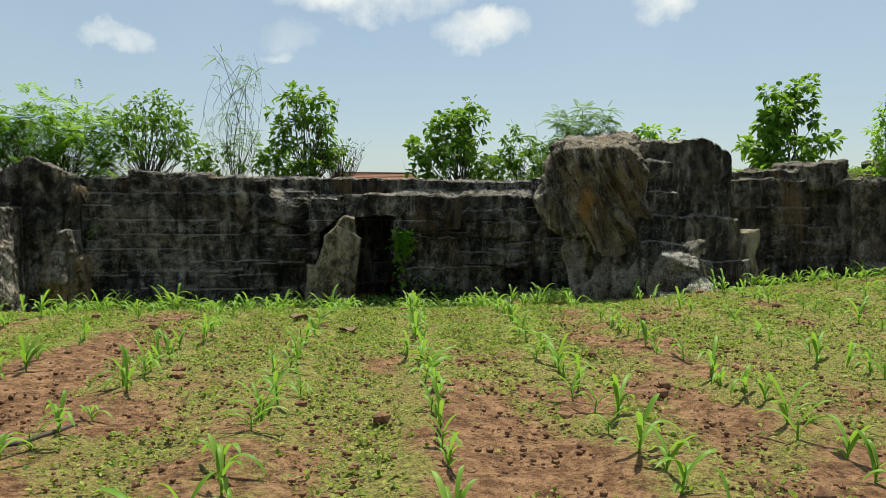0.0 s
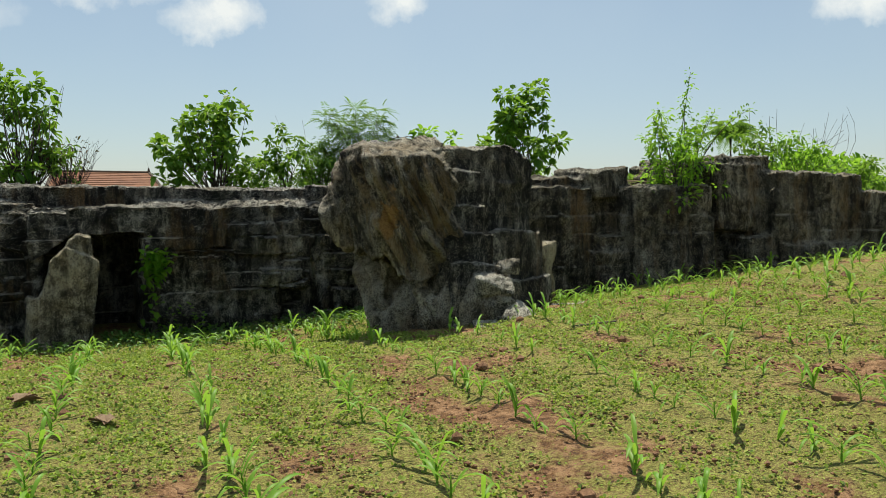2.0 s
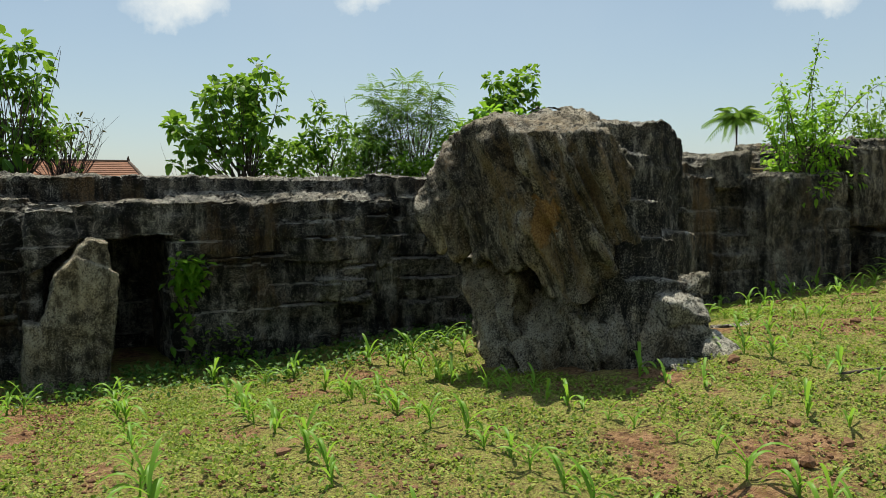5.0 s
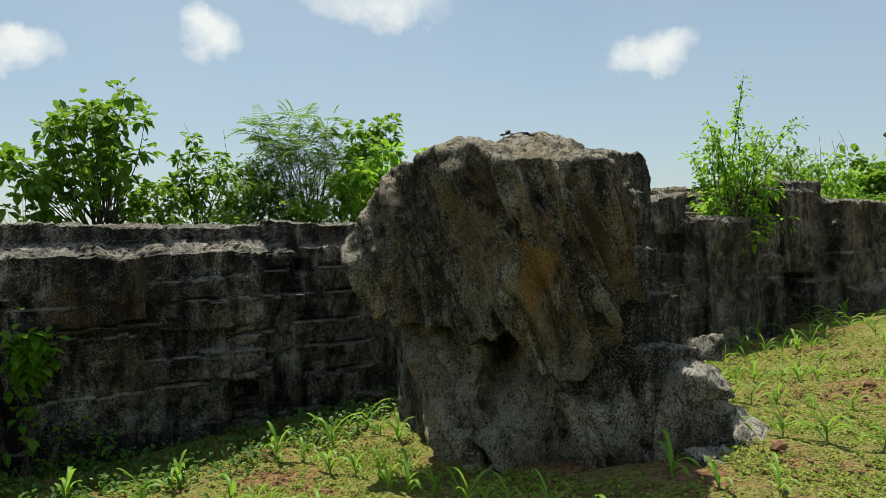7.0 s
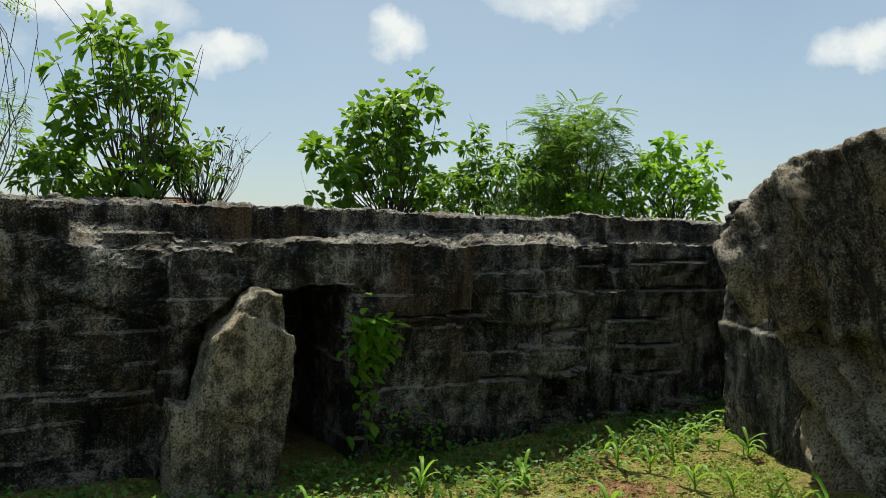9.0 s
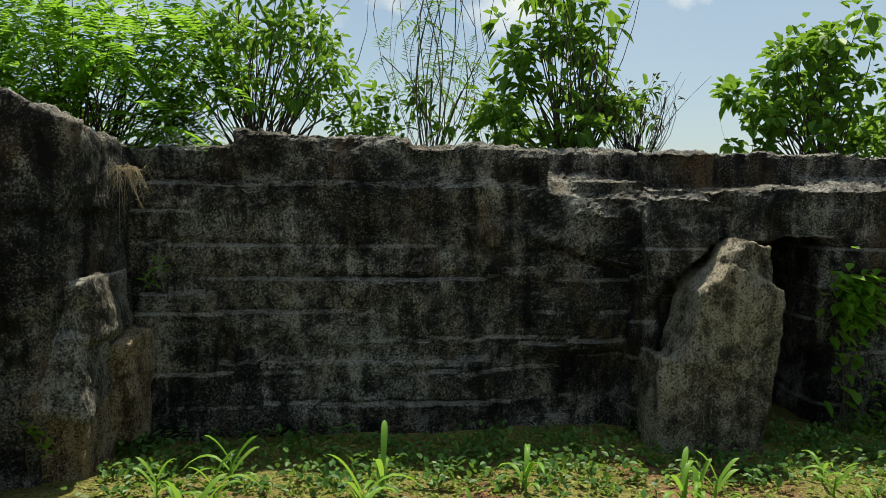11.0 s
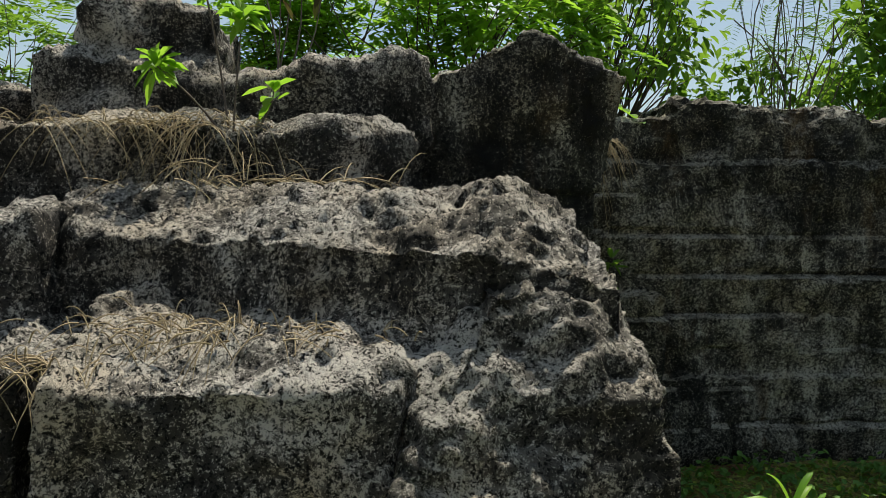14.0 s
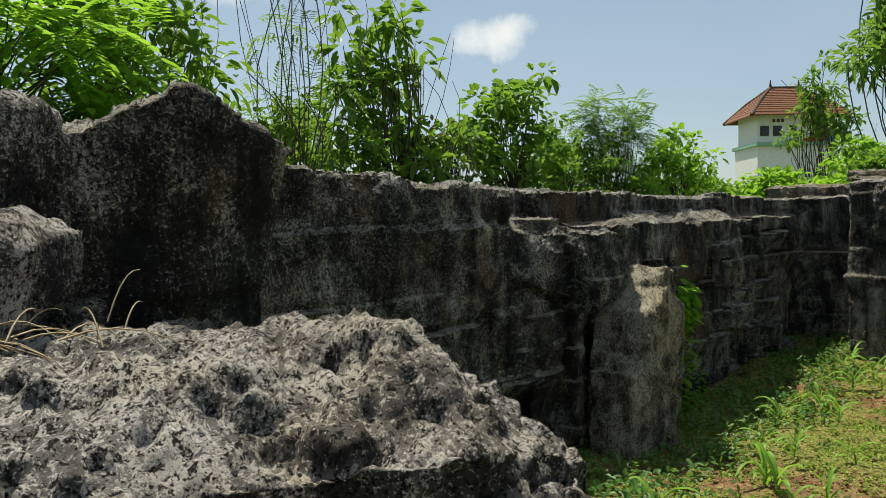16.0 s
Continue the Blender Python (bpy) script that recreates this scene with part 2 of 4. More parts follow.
def soil_material():
    """Red crumbly soil under a film of tiny weeds that follows the ground's own cover."""
    m, n, b = material("red_soil", 0.95)
    p = n.add("NewGeometry", 0)
    clod = n.noise(p, 9, 7, 0.75)
    fine = n.noise(p, 70, 4, 0.75)
    crumb = n.noise(p, 26, 5, 0.75)
    col = n.ramp(clod, (0.34, (0.07, 0.032, 0.017)), (0.46, (0.20, 0.10, 0.042)), (0.60, (0.40, 0.23, 0.12)))
    col = n.mix(n.ramp(crumb, (0.38, 0.9), (0.47, 0.0)), col, (0.055, 0.024, 0.014))
    col = n.mix(n.ramp(fine, (0.56, 0.0), (0.66, 0.6)), col, (0.44, 0.30, 0.18))
    grow = n.add("Attribute", 2, props={"attribute_name": "cover"})
    grow = n.math("ADD", grow, n.math("ADD", n.math("MULTIPLY", n.noise(p, 3.5, 6, 0.75), 0.9), n.math("MULTIPLY", crumb, 0.9)))
    film = n.math("MULTIPLY", n.ramp(grow, (0.74, 0.0), (0.98, 0.85)), n.ramp(fine, (0.36, 0.35), (0.52, 1.0)))
    col = n.mix(film, col, n.ramp(n.math("ADD", n.math("MULTIPLY", fine, 0.6), n.math("MULTIPLY", crumb, 0.4)), (0.42, (0.06, 0.075, 0.015)), (0.58, (0.37, 0.39, 0.09))))
    grassy = n.ramp(n.math("ADD", n.math("MULTIPLY", n.add("SeparateXYZ", 2, Vector=p), 0.4), n.math("MULTIPLY", n.noise(p, 1.2, 3), 0.3)), (0.95, 0.0), (1.0, 1.0))
    col = n.mix(grassy, col, n.ramp(fine, (0.3, (0.06, 0.10, 0.02)), (0.7, (0.17, 0.19, 0.06))))
    m.node_tree.links.new(col, b.inputs["Base Color"])
    h = n.math("ADD", n.math("MULTIPLY", clod, 0.5), n.math("ADD", n.math("MULTIPLY", crumb, 0.3), n.math("MULTIPLY", fine, 0.2)))
    m.node_tree.links.new(n.add("Bump", Height=h, Strength=1.0, Distance=0.09), b.inputs["Normal"])
    return m


SOIL = soil_material()

# ---- mesh helpers ----


def thing(name, label, category, group="", kind="", at=(0, 0, 0)):
    e = new(name)
    e.empty_display_size = 0.1
    e.location = at
    return tagged(e, label, category, group, kind)


def mesh_of(name, verts, faces, mat, smooth=False):
    me = bpy.data.meshes.new(name)
    me.from_pydata([tuple(v) for v in verts], [], [tuple(f) for f in faces])
    me.materials.append(mat)
    if smooth:
        me.polygons.foreach_set("use_smooth", [True] * len(me.polygons))
    me.update()
    return me


def part(name, data, mat, parent, label=""):
    """Links a bmesh or a mesh as one mesh object under a thing or a part."""
    if isinstance(data, bmesh.types.BMesh):
        me = bpy.data.meshes.new(name)
        data.to_mesh(me)
        data.free()
        me.materials.append(mat)
        data = me
    ob = new(name, data)
    ob.parent = parent
    if label:
        ob["label"] = label
    return ob


def fractal(p, scale, octaves=4):
    return noise.fractal(p * scale, 1.0, 2.0, octaves)


def box(x0, x1, y0, y1, z0, z1, jitter=0.05):
    """Eight corners of a rough block."""
    return [Vector((x, y, z)) + Vector([random.uniform(-jitter, jitter) for _ in range(3)]) for x in (x0, x1) for y in (y0, y1) for z in (z0, z1)]


def pts(*rows):
    return [Vector(q) for q in rows]


def prism(outline, y0, y1):
    return [Vector((x, y, z)) for y in (y0, y1) for x, z in outline]


def rock(name, hulls, voxel, mat, rough=0.05, pit=0.02, smooth=2, groove=None, worn=True):
    """A rock mass: convex blocks fused, worn at the edges, then broken up by relief at three scales."""
    bm = bmesh.new()
    for pts in hulls:
        vs = [bm.verts.new(p) for p in pts]
        r = bmesh.ops.convex_hull(bm, input=vs)
        spare = {v for v in (*r["geom_interior"], *r["geom_unused"]) if isinstance(v, bmesh.types.BMVert)}
        bmesh.ops.delete(bm, geom=list(spare), context="VERTS")
    bmesh.ops.recalc_face_normals(bm, faces=bm.faces)
    me = bpy.data.meshes.new(name)
    bm.to_mesh(me)
    bm.free()
    ob = new(name, me)
    mod = ob.modifiers.new("fuse", "REMESH")
    mod.mode, mod.voxel_size = "VOXEL", voxel
    if smooth:
        sm = ob.modifiers.new("wear", "SMOOTH")
        sm.factor, sm.iterations = 0.5, smooth
    dg = bpy.context.evaluated_depsgraph_get()
    fused = bpy.data.meshes.new_from_object(ob.evaluated_get(dg))
    ob.modifiers.clear()
    ob.data = fused
    places = [(v.co.copy(), v.normal.copy()) for v in fused.vertices]
    moved = []
    for p, nrm in places:
        d = rough * fractal(p, 1.6, 3) + 0.45 * rough * fractal(p + Vector((7, 3, 1)), 5.0, 3)
        up = 0.5 + 0.9 * max(0.0, nrm.z)
        d -= pit * up * max(0.0, noise.noise(p * 19.0)) * 1.5
        d += pit * 0.75 * up * fractal(p, 24.0, 2) + pit * 0.6 * up * noise.noise(p * 7.0)
        if groove:
            d += groove(p, nrm)
        moved.extend(p + nrm * d)
    fused.vertices.foreach_set("co", moved)
    fused.materials.clear()
    fused.materials.append(mat)
    fused.polygons.foreach_set("use_smooth", [worn] * len(fused.polygons))
    fused.update()
    return ob

# ---- ground ----


def ease(a, b, v):
    q = min(1.0, max(0.0, (v - a) / (b - a)))
    return q * q * (3 - 2 * q)


def rim_line(x):
    """Where the cliff stands: the y at which the field ends and the upper terrace begins."""
    if x < -5.3:
        return 0.2
    if x < 6.0:
        return 2.4
    return 2.4 - 2.2 * ease(6.2, 8.2, x) - 0.12 * max(0.0, x - 12)


def field(x, y):
    z = 0.60 * ease(-0.6, -6.6, y) if y < 0 else 0.0
    z += 0.075 * max(0.0, min(x, 40) - 2.0)
    z -= 0.25 * ease(-12.5, -17, y)
    return z


def ground_z(x, y):
    rim = rim_line(x)
    low = field(x, y)
    high = max(2.36 + 0.02 * min(60, max(0, y - rim - 1)), low)
    k = ease(rim - 0.12, rim + 0.12, y)
    return low * (1 - k) + high * k


def cover_density(x, y):
    """How thick the weeds grow: long patches that follow the rows."""
    q = x - 0.077 * y
    d = 0.55 * fractal(Vector((q * 0.85 + 31, y * 0.24, 0)), 1.0, 3) + 0.5 * fractal(Vector((q, y * 0.6 + 17, 4)), 2.0, 3)
    return d + 0.17 - 0.40 * math.exp(-((q + 1.75) / 0.45) ** 2) * ease(-2.0, -4.5, y) - 0.25 * ease(-9.5, -13.0, y)


def spaced(lo, hi, near_lo, near_hi, step, grow=1.35):
    vals = list(np.arange(near_lo, near_hi + 1e-6, step))
    d, v = step, near_lo
    while v > lo:
        d *= grow
        v -= d
        vals.insert(0, v)
    d, v = step, vals[-1]
    while v < hi:
        d *= grow
        v += d
        vals.append(v)
    return vals


gx = spaced(-1500, 1500, -11, 17, 0.11)
gy = spaced(-1500, 1500, -15.5, 5, 0.09)
gv = []
for y in gy:
    for x in gx:
        z = ground_z(x, y)
        p = Vector((x, y, 0))
        if abs(x) < 40 and abs(y) < 40:
            z += 0.035 * fractal(p, 0.9, 2) + 0.028 * fractal(p, 4.5, 3)
            row = (x - 0.9 - 0.077 * (y + 1.5)) / 1.03
            z += 0.02 * math.cos(row * 2 * math.pi) * (1 - ease(-1.2, 0, y))
        gv.append((x, y, z))
nx = len(gx)
gf = [(j * nx + i, j * nx + i + 1, (j + 1) * nx + i + 1, (j + 1) * nx + i) for j in range(len(gy) - 1) for i in range(nx - 1)]
soil_mesh = mesh_of("ground", gv, gf, SOIL, True)
soil_mesh.attributes.new("cover", "FLOAT", "POINT").data.foreach_set("value", [cover_density(x, y) if abs(x) < 40 and abs(y) < 40 else 0.1 for x, y, z in gv])
ground = tagged(new("ground", soil_mesh), "reddish tilled soil with low green weeds, sloping down to a quarry face", "ground", kind="structure")

# ---- quarry faces ----


def saw_cuts(seed, courses, step_w=1.1, deep=0.03, ledges=(), cracks=(), hollows=(), proud=0.05):
    """Old saw lines on upright faces. At each course, and at each ledge (x0, z0, x1, z1), the stone below stands proud and tapers back;
    cracks (x0, z0, x1, z1, depth) run down the face; hollows (x0, x1, z0, z1, depth) are broken out of it."""
    def cut(p, nrm):
        if abs(nrm.z) > 0.6:
            return 0.0
        u = p.x - 0.6 * p.y
        rag = 0.022 * noise.noise(Vector((u * 1.4, seed, 0))) + 0.012 * noise.noise(Vector((u * 6, seed, 2)))
        w = p.z + rag
        d, k = 0.0, 0
        for i, c in enumerate(courses):
            if w > c:
                k = i + 1
            gate = noise.noise(Vector((u * 0.8, c * 3.1, seed)))
            e = c - w
            if gate > -0.12:
                g = min(1.0, (gate + 0.12) * 5)
                if -0.03 < e < 0:
                    d -= deep * g
                elif 0 <= e < 0.16:
                    d += deep * 1.3 * g * (1 - e / 0.16)
        cell = math.floor(u / step_w + 0.37 * k + seed)
        d += 0.05 * noise.noise(Vector((cell * 3.7, k * 5.1, seed)))
        e = abs((u / step_w + 0.37 * k + seed) - round(u / step_w + 0.37 * k + seed)) * step_w
        if e < 0.025 and noise.noise(Vector((cell * 1.3, k * 2.7, seed + 4))) > 0.05:
            d -= deep * (1 - e / 0.025)
        for x0, z0, x1, z1 in ledges:
            if x0 < p.x < x1:
                e = z0 + (z1 - z0) * (p.x - x0) / (x1 - x0) - w
                ends = min(1.0, 8 * (p.x - x0), 8 * (x1 - p.x))
                if -0.04 < e < 0:
                    d -= 0.7 * proud * ends
                elif 0 <= e < 0.22:
                    d += proud * ends * (1 - e / 0.22)
        for x0, z0, x1, z1, deepness in cracks:
            q = (w - z0) / (z1 - z0)
            if 0 <= q <= 1:
                e = abs(p.x + rag - x0 - (x1 - x0) * q)
                if e < 0.06:
                    d -= deepness * (1 - e / 0.06)
        for x0, x1, z0, z1, deepness in hollows:
            if x0 < p.x < x1 and z0 < w < z1:
                d -= deepness * min(1.0, 6 * (p.x - x0), 6 * (x1 - p.x), 8 * (z1 - w), 4 * (w - z0))
        return d
    return cut


COURSES = [0.25, 0.52, 0.80, 1.03, 1.31, 1.60, 1.86]
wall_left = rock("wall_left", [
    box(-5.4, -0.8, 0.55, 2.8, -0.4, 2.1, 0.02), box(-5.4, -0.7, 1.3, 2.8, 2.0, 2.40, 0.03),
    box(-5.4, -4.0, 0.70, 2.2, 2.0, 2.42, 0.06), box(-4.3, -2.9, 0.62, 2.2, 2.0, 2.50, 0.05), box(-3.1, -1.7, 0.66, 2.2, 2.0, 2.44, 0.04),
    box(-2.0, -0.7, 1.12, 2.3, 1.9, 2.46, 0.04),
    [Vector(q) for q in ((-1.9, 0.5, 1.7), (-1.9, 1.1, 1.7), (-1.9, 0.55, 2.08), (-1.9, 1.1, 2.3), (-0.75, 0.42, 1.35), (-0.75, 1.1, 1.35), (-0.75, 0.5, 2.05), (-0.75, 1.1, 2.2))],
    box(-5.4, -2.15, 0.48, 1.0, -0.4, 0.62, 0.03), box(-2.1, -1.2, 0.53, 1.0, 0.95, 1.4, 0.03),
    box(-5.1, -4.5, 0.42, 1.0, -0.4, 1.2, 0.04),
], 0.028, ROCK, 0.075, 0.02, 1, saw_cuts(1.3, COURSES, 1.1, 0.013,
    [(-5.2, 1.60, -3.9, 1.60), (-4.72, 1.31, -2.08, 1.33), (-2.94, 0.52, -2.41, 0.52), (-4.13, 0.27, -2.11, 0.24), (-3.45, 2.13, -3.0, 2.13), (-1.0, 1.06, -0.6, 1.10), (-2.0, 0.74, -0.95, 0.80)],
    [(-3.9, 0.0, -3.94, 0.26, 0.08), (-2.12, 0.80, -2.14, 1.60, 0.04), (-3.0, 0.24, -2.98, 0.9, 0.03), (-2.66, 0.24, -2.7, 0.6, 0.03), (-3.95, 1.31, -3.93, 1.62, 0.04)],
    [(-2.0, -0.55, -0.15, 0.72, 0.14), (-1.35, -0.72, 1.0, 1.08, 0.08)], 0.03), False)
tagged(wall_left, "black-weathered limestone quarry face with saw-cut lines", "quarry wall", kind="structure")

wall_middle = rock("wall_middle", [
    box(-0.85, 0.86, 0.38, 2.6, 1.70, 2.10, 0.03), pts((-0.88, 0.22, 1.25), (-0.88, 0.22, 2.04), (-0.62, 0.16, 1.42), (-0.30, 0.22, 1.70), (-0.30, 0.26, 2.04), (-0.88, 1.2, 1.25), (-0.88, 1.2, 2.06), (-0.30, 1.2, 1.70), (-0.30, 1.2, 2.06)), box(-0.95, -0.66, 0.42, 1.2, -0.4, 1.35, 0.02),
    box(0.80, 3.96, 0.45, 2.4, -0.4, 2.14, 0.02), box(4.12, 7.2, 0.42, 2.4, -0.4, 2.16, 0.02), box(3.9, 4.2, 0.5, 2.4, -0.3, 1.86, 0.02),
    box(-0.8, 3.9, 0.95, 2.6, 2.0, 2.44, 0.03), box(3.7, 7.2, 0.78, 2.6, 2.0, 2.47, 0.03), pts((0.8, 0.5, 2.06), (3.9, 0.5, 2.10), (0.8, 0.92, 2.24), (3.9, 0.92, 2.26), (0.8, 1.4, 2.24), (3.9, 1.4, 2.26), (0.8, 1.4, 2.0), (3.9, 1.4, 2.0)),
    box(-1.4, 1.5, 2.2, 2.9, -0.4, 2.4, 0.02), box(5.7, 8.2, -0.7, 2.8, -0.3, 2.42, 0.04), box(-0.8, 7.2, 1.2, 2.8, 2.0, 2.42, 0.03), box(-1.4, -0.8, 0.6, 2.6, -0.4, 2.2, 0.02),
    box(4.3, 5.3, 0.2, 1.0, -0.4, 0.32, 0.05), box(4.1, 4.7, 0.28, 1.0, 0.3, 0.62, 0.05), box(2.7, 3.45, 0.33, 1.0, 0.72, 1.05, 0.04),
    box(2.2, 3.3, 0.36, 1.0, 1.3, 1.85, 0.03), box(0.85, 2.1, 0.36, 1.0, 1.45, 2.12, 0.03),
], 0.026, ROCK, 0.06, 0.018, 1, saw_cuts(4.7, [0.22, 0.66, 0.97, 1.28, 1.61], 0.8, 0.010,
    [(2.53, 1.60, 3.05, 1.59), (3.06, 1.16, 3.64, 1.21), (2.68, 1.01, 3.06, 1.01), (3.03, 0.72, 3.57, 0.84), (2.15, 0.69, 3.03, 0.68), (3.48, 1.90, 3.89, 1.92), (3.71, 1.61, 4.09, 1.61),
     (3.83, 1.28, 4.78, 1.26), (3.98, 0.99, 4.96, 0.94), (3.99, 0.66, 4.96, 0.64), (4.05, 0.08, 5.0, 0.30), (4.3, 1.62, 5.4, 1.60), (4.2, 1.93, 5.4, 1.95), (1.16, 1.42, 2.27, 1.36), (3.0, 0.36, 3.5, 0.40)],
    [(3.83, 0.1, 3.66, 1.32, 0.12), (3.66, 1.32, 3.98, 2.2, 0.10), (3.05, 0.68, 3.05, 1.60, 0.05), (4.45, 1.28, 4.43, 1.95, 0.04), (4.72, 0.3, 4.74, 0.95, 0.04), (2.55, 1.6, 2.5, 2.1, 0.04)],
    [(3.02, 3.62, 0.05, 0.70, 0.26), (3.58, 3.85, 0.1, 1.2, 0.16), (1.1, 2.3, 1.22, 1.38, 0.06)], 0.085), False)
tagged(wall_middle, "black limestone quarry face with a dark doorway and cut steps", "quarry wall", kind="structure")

wall_right = rock("wall_right", [
    box(6.6, 9.5, -1.15, 1.2, 0.1, 2.62, 0.04), box(8.5, 9.7, -1.5, 0, 0.2, 1.57, 0.03), box(8.4, 9.7, -1.66, 0, 0.2, 1.3, 0.03), box(6.9, 8.5, -1.42, 0, 0.2, 2.46, 0.04), box(8.5, 9.4, -1.3, 0, 2.3, 2.78, 0.05),
    box(9.15, 11.0, -1.8, 0.5, 0.2, 2.5, 0.05), box(10.6, 11.05, -1.9, 0, 0.2, 1.9, 0.05),
    box(10.9, 13.2, -1.25, 1.0, 0.2, 2.8, 0.04), box(11.2, 12.5, -1.75, 1.0, 1.6, 2.95, 0.06), box(11.8, 12.6, -1.95, 0, 0.2, 1.5, 0.06), box(11.6, 12.7, -1.6, 1.0, 2.7, 3.12, 0.08),
    box(12.5, 14.9, -2.15, 1.0, 0.2, 2.78, 0.05), box(14.7, 15.7, -2.4, 1.0, 0.2, 2.35, 0.08), box(15.3, 19, -2.6, 1.0, 0.2, 1.9, 0.1), box(12.6, 15.6, -2.35, 0, 0.2, 1.35, 0.05),
], 0.042, ROCK_BROWN_DARK, 0.07, 0.02, 2, saw_cuts(8.1, [1.0, 1.6, 1.95], 0.9, 0.02), False)
tagged(wall_right, "brown-black limestone quarry face overgrown along its top", "quarry wall", kind="structure")

# ---- leaning slab in the doorway ----
slab = rock("leaning_slab", [prism([(-0.80, -0.2), (-0.06, -0.2), (-0.02, 0.6), (0.10, 1.20), (0.09, 1.30), (-0.02, 1.35), (-0.36, 1.50), (-0.58, 1.30), (-0.68, 1.02), (-0.74, 0.72)], -0.2, 0.45),
                             prism([(-0.42, 1.3), (0.0, 1.3), (-0.02, 1.66), (-0.20, 1.69), (-0.32, 1.60)], -0.12, 0.35),
                             prism([(-0.92, -0.2), (-0.6, -0.2), (-0.62, 0.70), (-0.92, 0.78)], -0.14, 0.3)], 0.024, ROCK_BROWN, 0.045, 0.016, 1)
tagged(slab, "tall grey limestone slab leaning in a quarry doorway", "stone slab")

# ---- great boulder ----
BC, BU = Vector((3.3, -3.6, 0)), Vector((0.788, -0.616, 0))


def ribs(p, nrm):
    """Slanting flutes worn down the overhanging face."""
    u = (p - BC).dot(BU)
    s = u * 0.95 + p.z * 0.42
    k = max(0.0, 1 - 1.4 * max(0.0, nrm.z))
    return k * (0.34 * (abs(noise.noise(Vector((s * 3.6, p.z * 0.4, 3.0)))) - 0.2) + 0.22 * (abs(noise.noise(Vector((s * 8.5, p.z * 0.9, 8.0)))) - 0.2))


def rock_thing(name, label, category, at, pieces, group=""):
    """A rock of several masses: a thing at its base with one part for each mass."""
    ob = thing(name, label, category, group, "", at)
    for piece in pieces:
        piece.parent = ob
        piece.matrix_parent_inverse = Matrix.Translation(-Vector(at))
    return ob


def block(foot, z0, tops):
    """A mass over a footprint, each corner with its own height."""
    return [Vector((x, y, z0)) for x, y in foot] + [Vector((x, y, z)) for (x, y), z in zip(foot, tops)]


face_mass = pts((2.98, -4.20, 2.78), (3.04, -4.28, 2.4), (3.20, -4.36, 2.2), (3.70, -4.60, 2.45), (3.70, -4.52, 2.74), (4.04, -4.44, 2.56), (4.06, -4.42, 1.75), (3.78, -4.46, 1.7),
                (3.52, -4.22, 1.15), (3.86, -4.22, 1.15), (3.30, -3.9, 1.38), (3.0, -3.9, 2.88), (3.10, -3.5, 2.96), (3.95, -3.8, 2.90), (4.1, -3.4, 3.0), (4.2, -3.4, 1.2))
side_mass = pts((3.0, -4.1, 2.80), (3.08, -4.15, 2.2), (3.42, -3.95, 1.42), (3.46, -3.27, 1.52), (3.27, -2.17, 1.62), (3.12, -2.0, 1.95), (3.12, -2.05, 2.38), (3.22, -2.25, 2.62), (3.14, -2.65, 2.78),
                (3.02, -3.4, 2.92), (3.15, -3.5, 2.98), (4.2, -3.2, 3.0), (4.2, -2.2, 2.7), (4.2, -2.2, 1.6), (4.1, -3.8, 2.9), (4.1, -3.8, 1.3))
blade_mass = pts((3.56, -2.28, 1.50), (3.60, -3.22, 1.50), (3.72, -2.4, 0.1), (3.47, -3.3, 0.1), (3.56, -3.25, 0.9), (4.1, -2.4, 1.4), (4.1, -3.0, 1.4), (4.1, -2.5, 0.1))
neck_mass = pts((3.42, -3.55, 0.1), (3.42, -3.50, 0.5), (3.95, -3.5, 1.35), (4.05, -4.0, 1.2), (3.86, -4.22, 0.2), (3.78, -3.95, 0.72), (4.4, -4.3, 0.2), (4.4, -4.3, 1.2), (4.4, -2.4, 0.1), (4.4, -2.4, 1.5))
skirt_mass = pts((4.0, -4.4, 1.42), (4.72, -4.52, 1.34), (4.40, -4.72, 1.18), (4.6, -4.98, 0.74), (3.82, -4.45, 0.92), (3.76, -4.38, 0.3), (4.3, -4.8, 0.3), (4.8, -5.0, 0.3), (5.0, -4.4, 0.3), (5.0, -4.2, 1.2))
random.seed(6)
rock_thing("boulder", "overhanging black limestone boulder with ochre streaks on a narrow foot", "boulder", (3.9, -3.5, 0.35), [
    rock("boulder_head", [face_mass, side_mass, pts((3.5, -4.3, 2.6), (3.95, -4.3, 2.6), (3.3, -3.8, 2.9), (3.6, -3.5, 3.06), (4.2, -3.5, 3.06), (4.2, -4.0, 2.86))], 0.026, ROCK_BOULDER, 0.075, 0.022, 1, ribs),
    rock("boulder_foot", [blade_mass, neck_mass, block([(3.72, -4.35), (4.05, -4.5), (4.1, -4.1), (3.7, -4.0)], 0.1, (0.86, 0.92, 1.0, 1.0))], 0.026, ROCK_BROWN, 0.09, 0.024, 1, ribs),
    rock("boulder_skirt", [skirt_mass], 0.028, ROCK_BOULDER, 0.08, 0.022, 1)])
cuts = saw_cuts(2.2, [1.0, 1.35, 1.75, 2.15, 2.5], 0.9, 0.02)
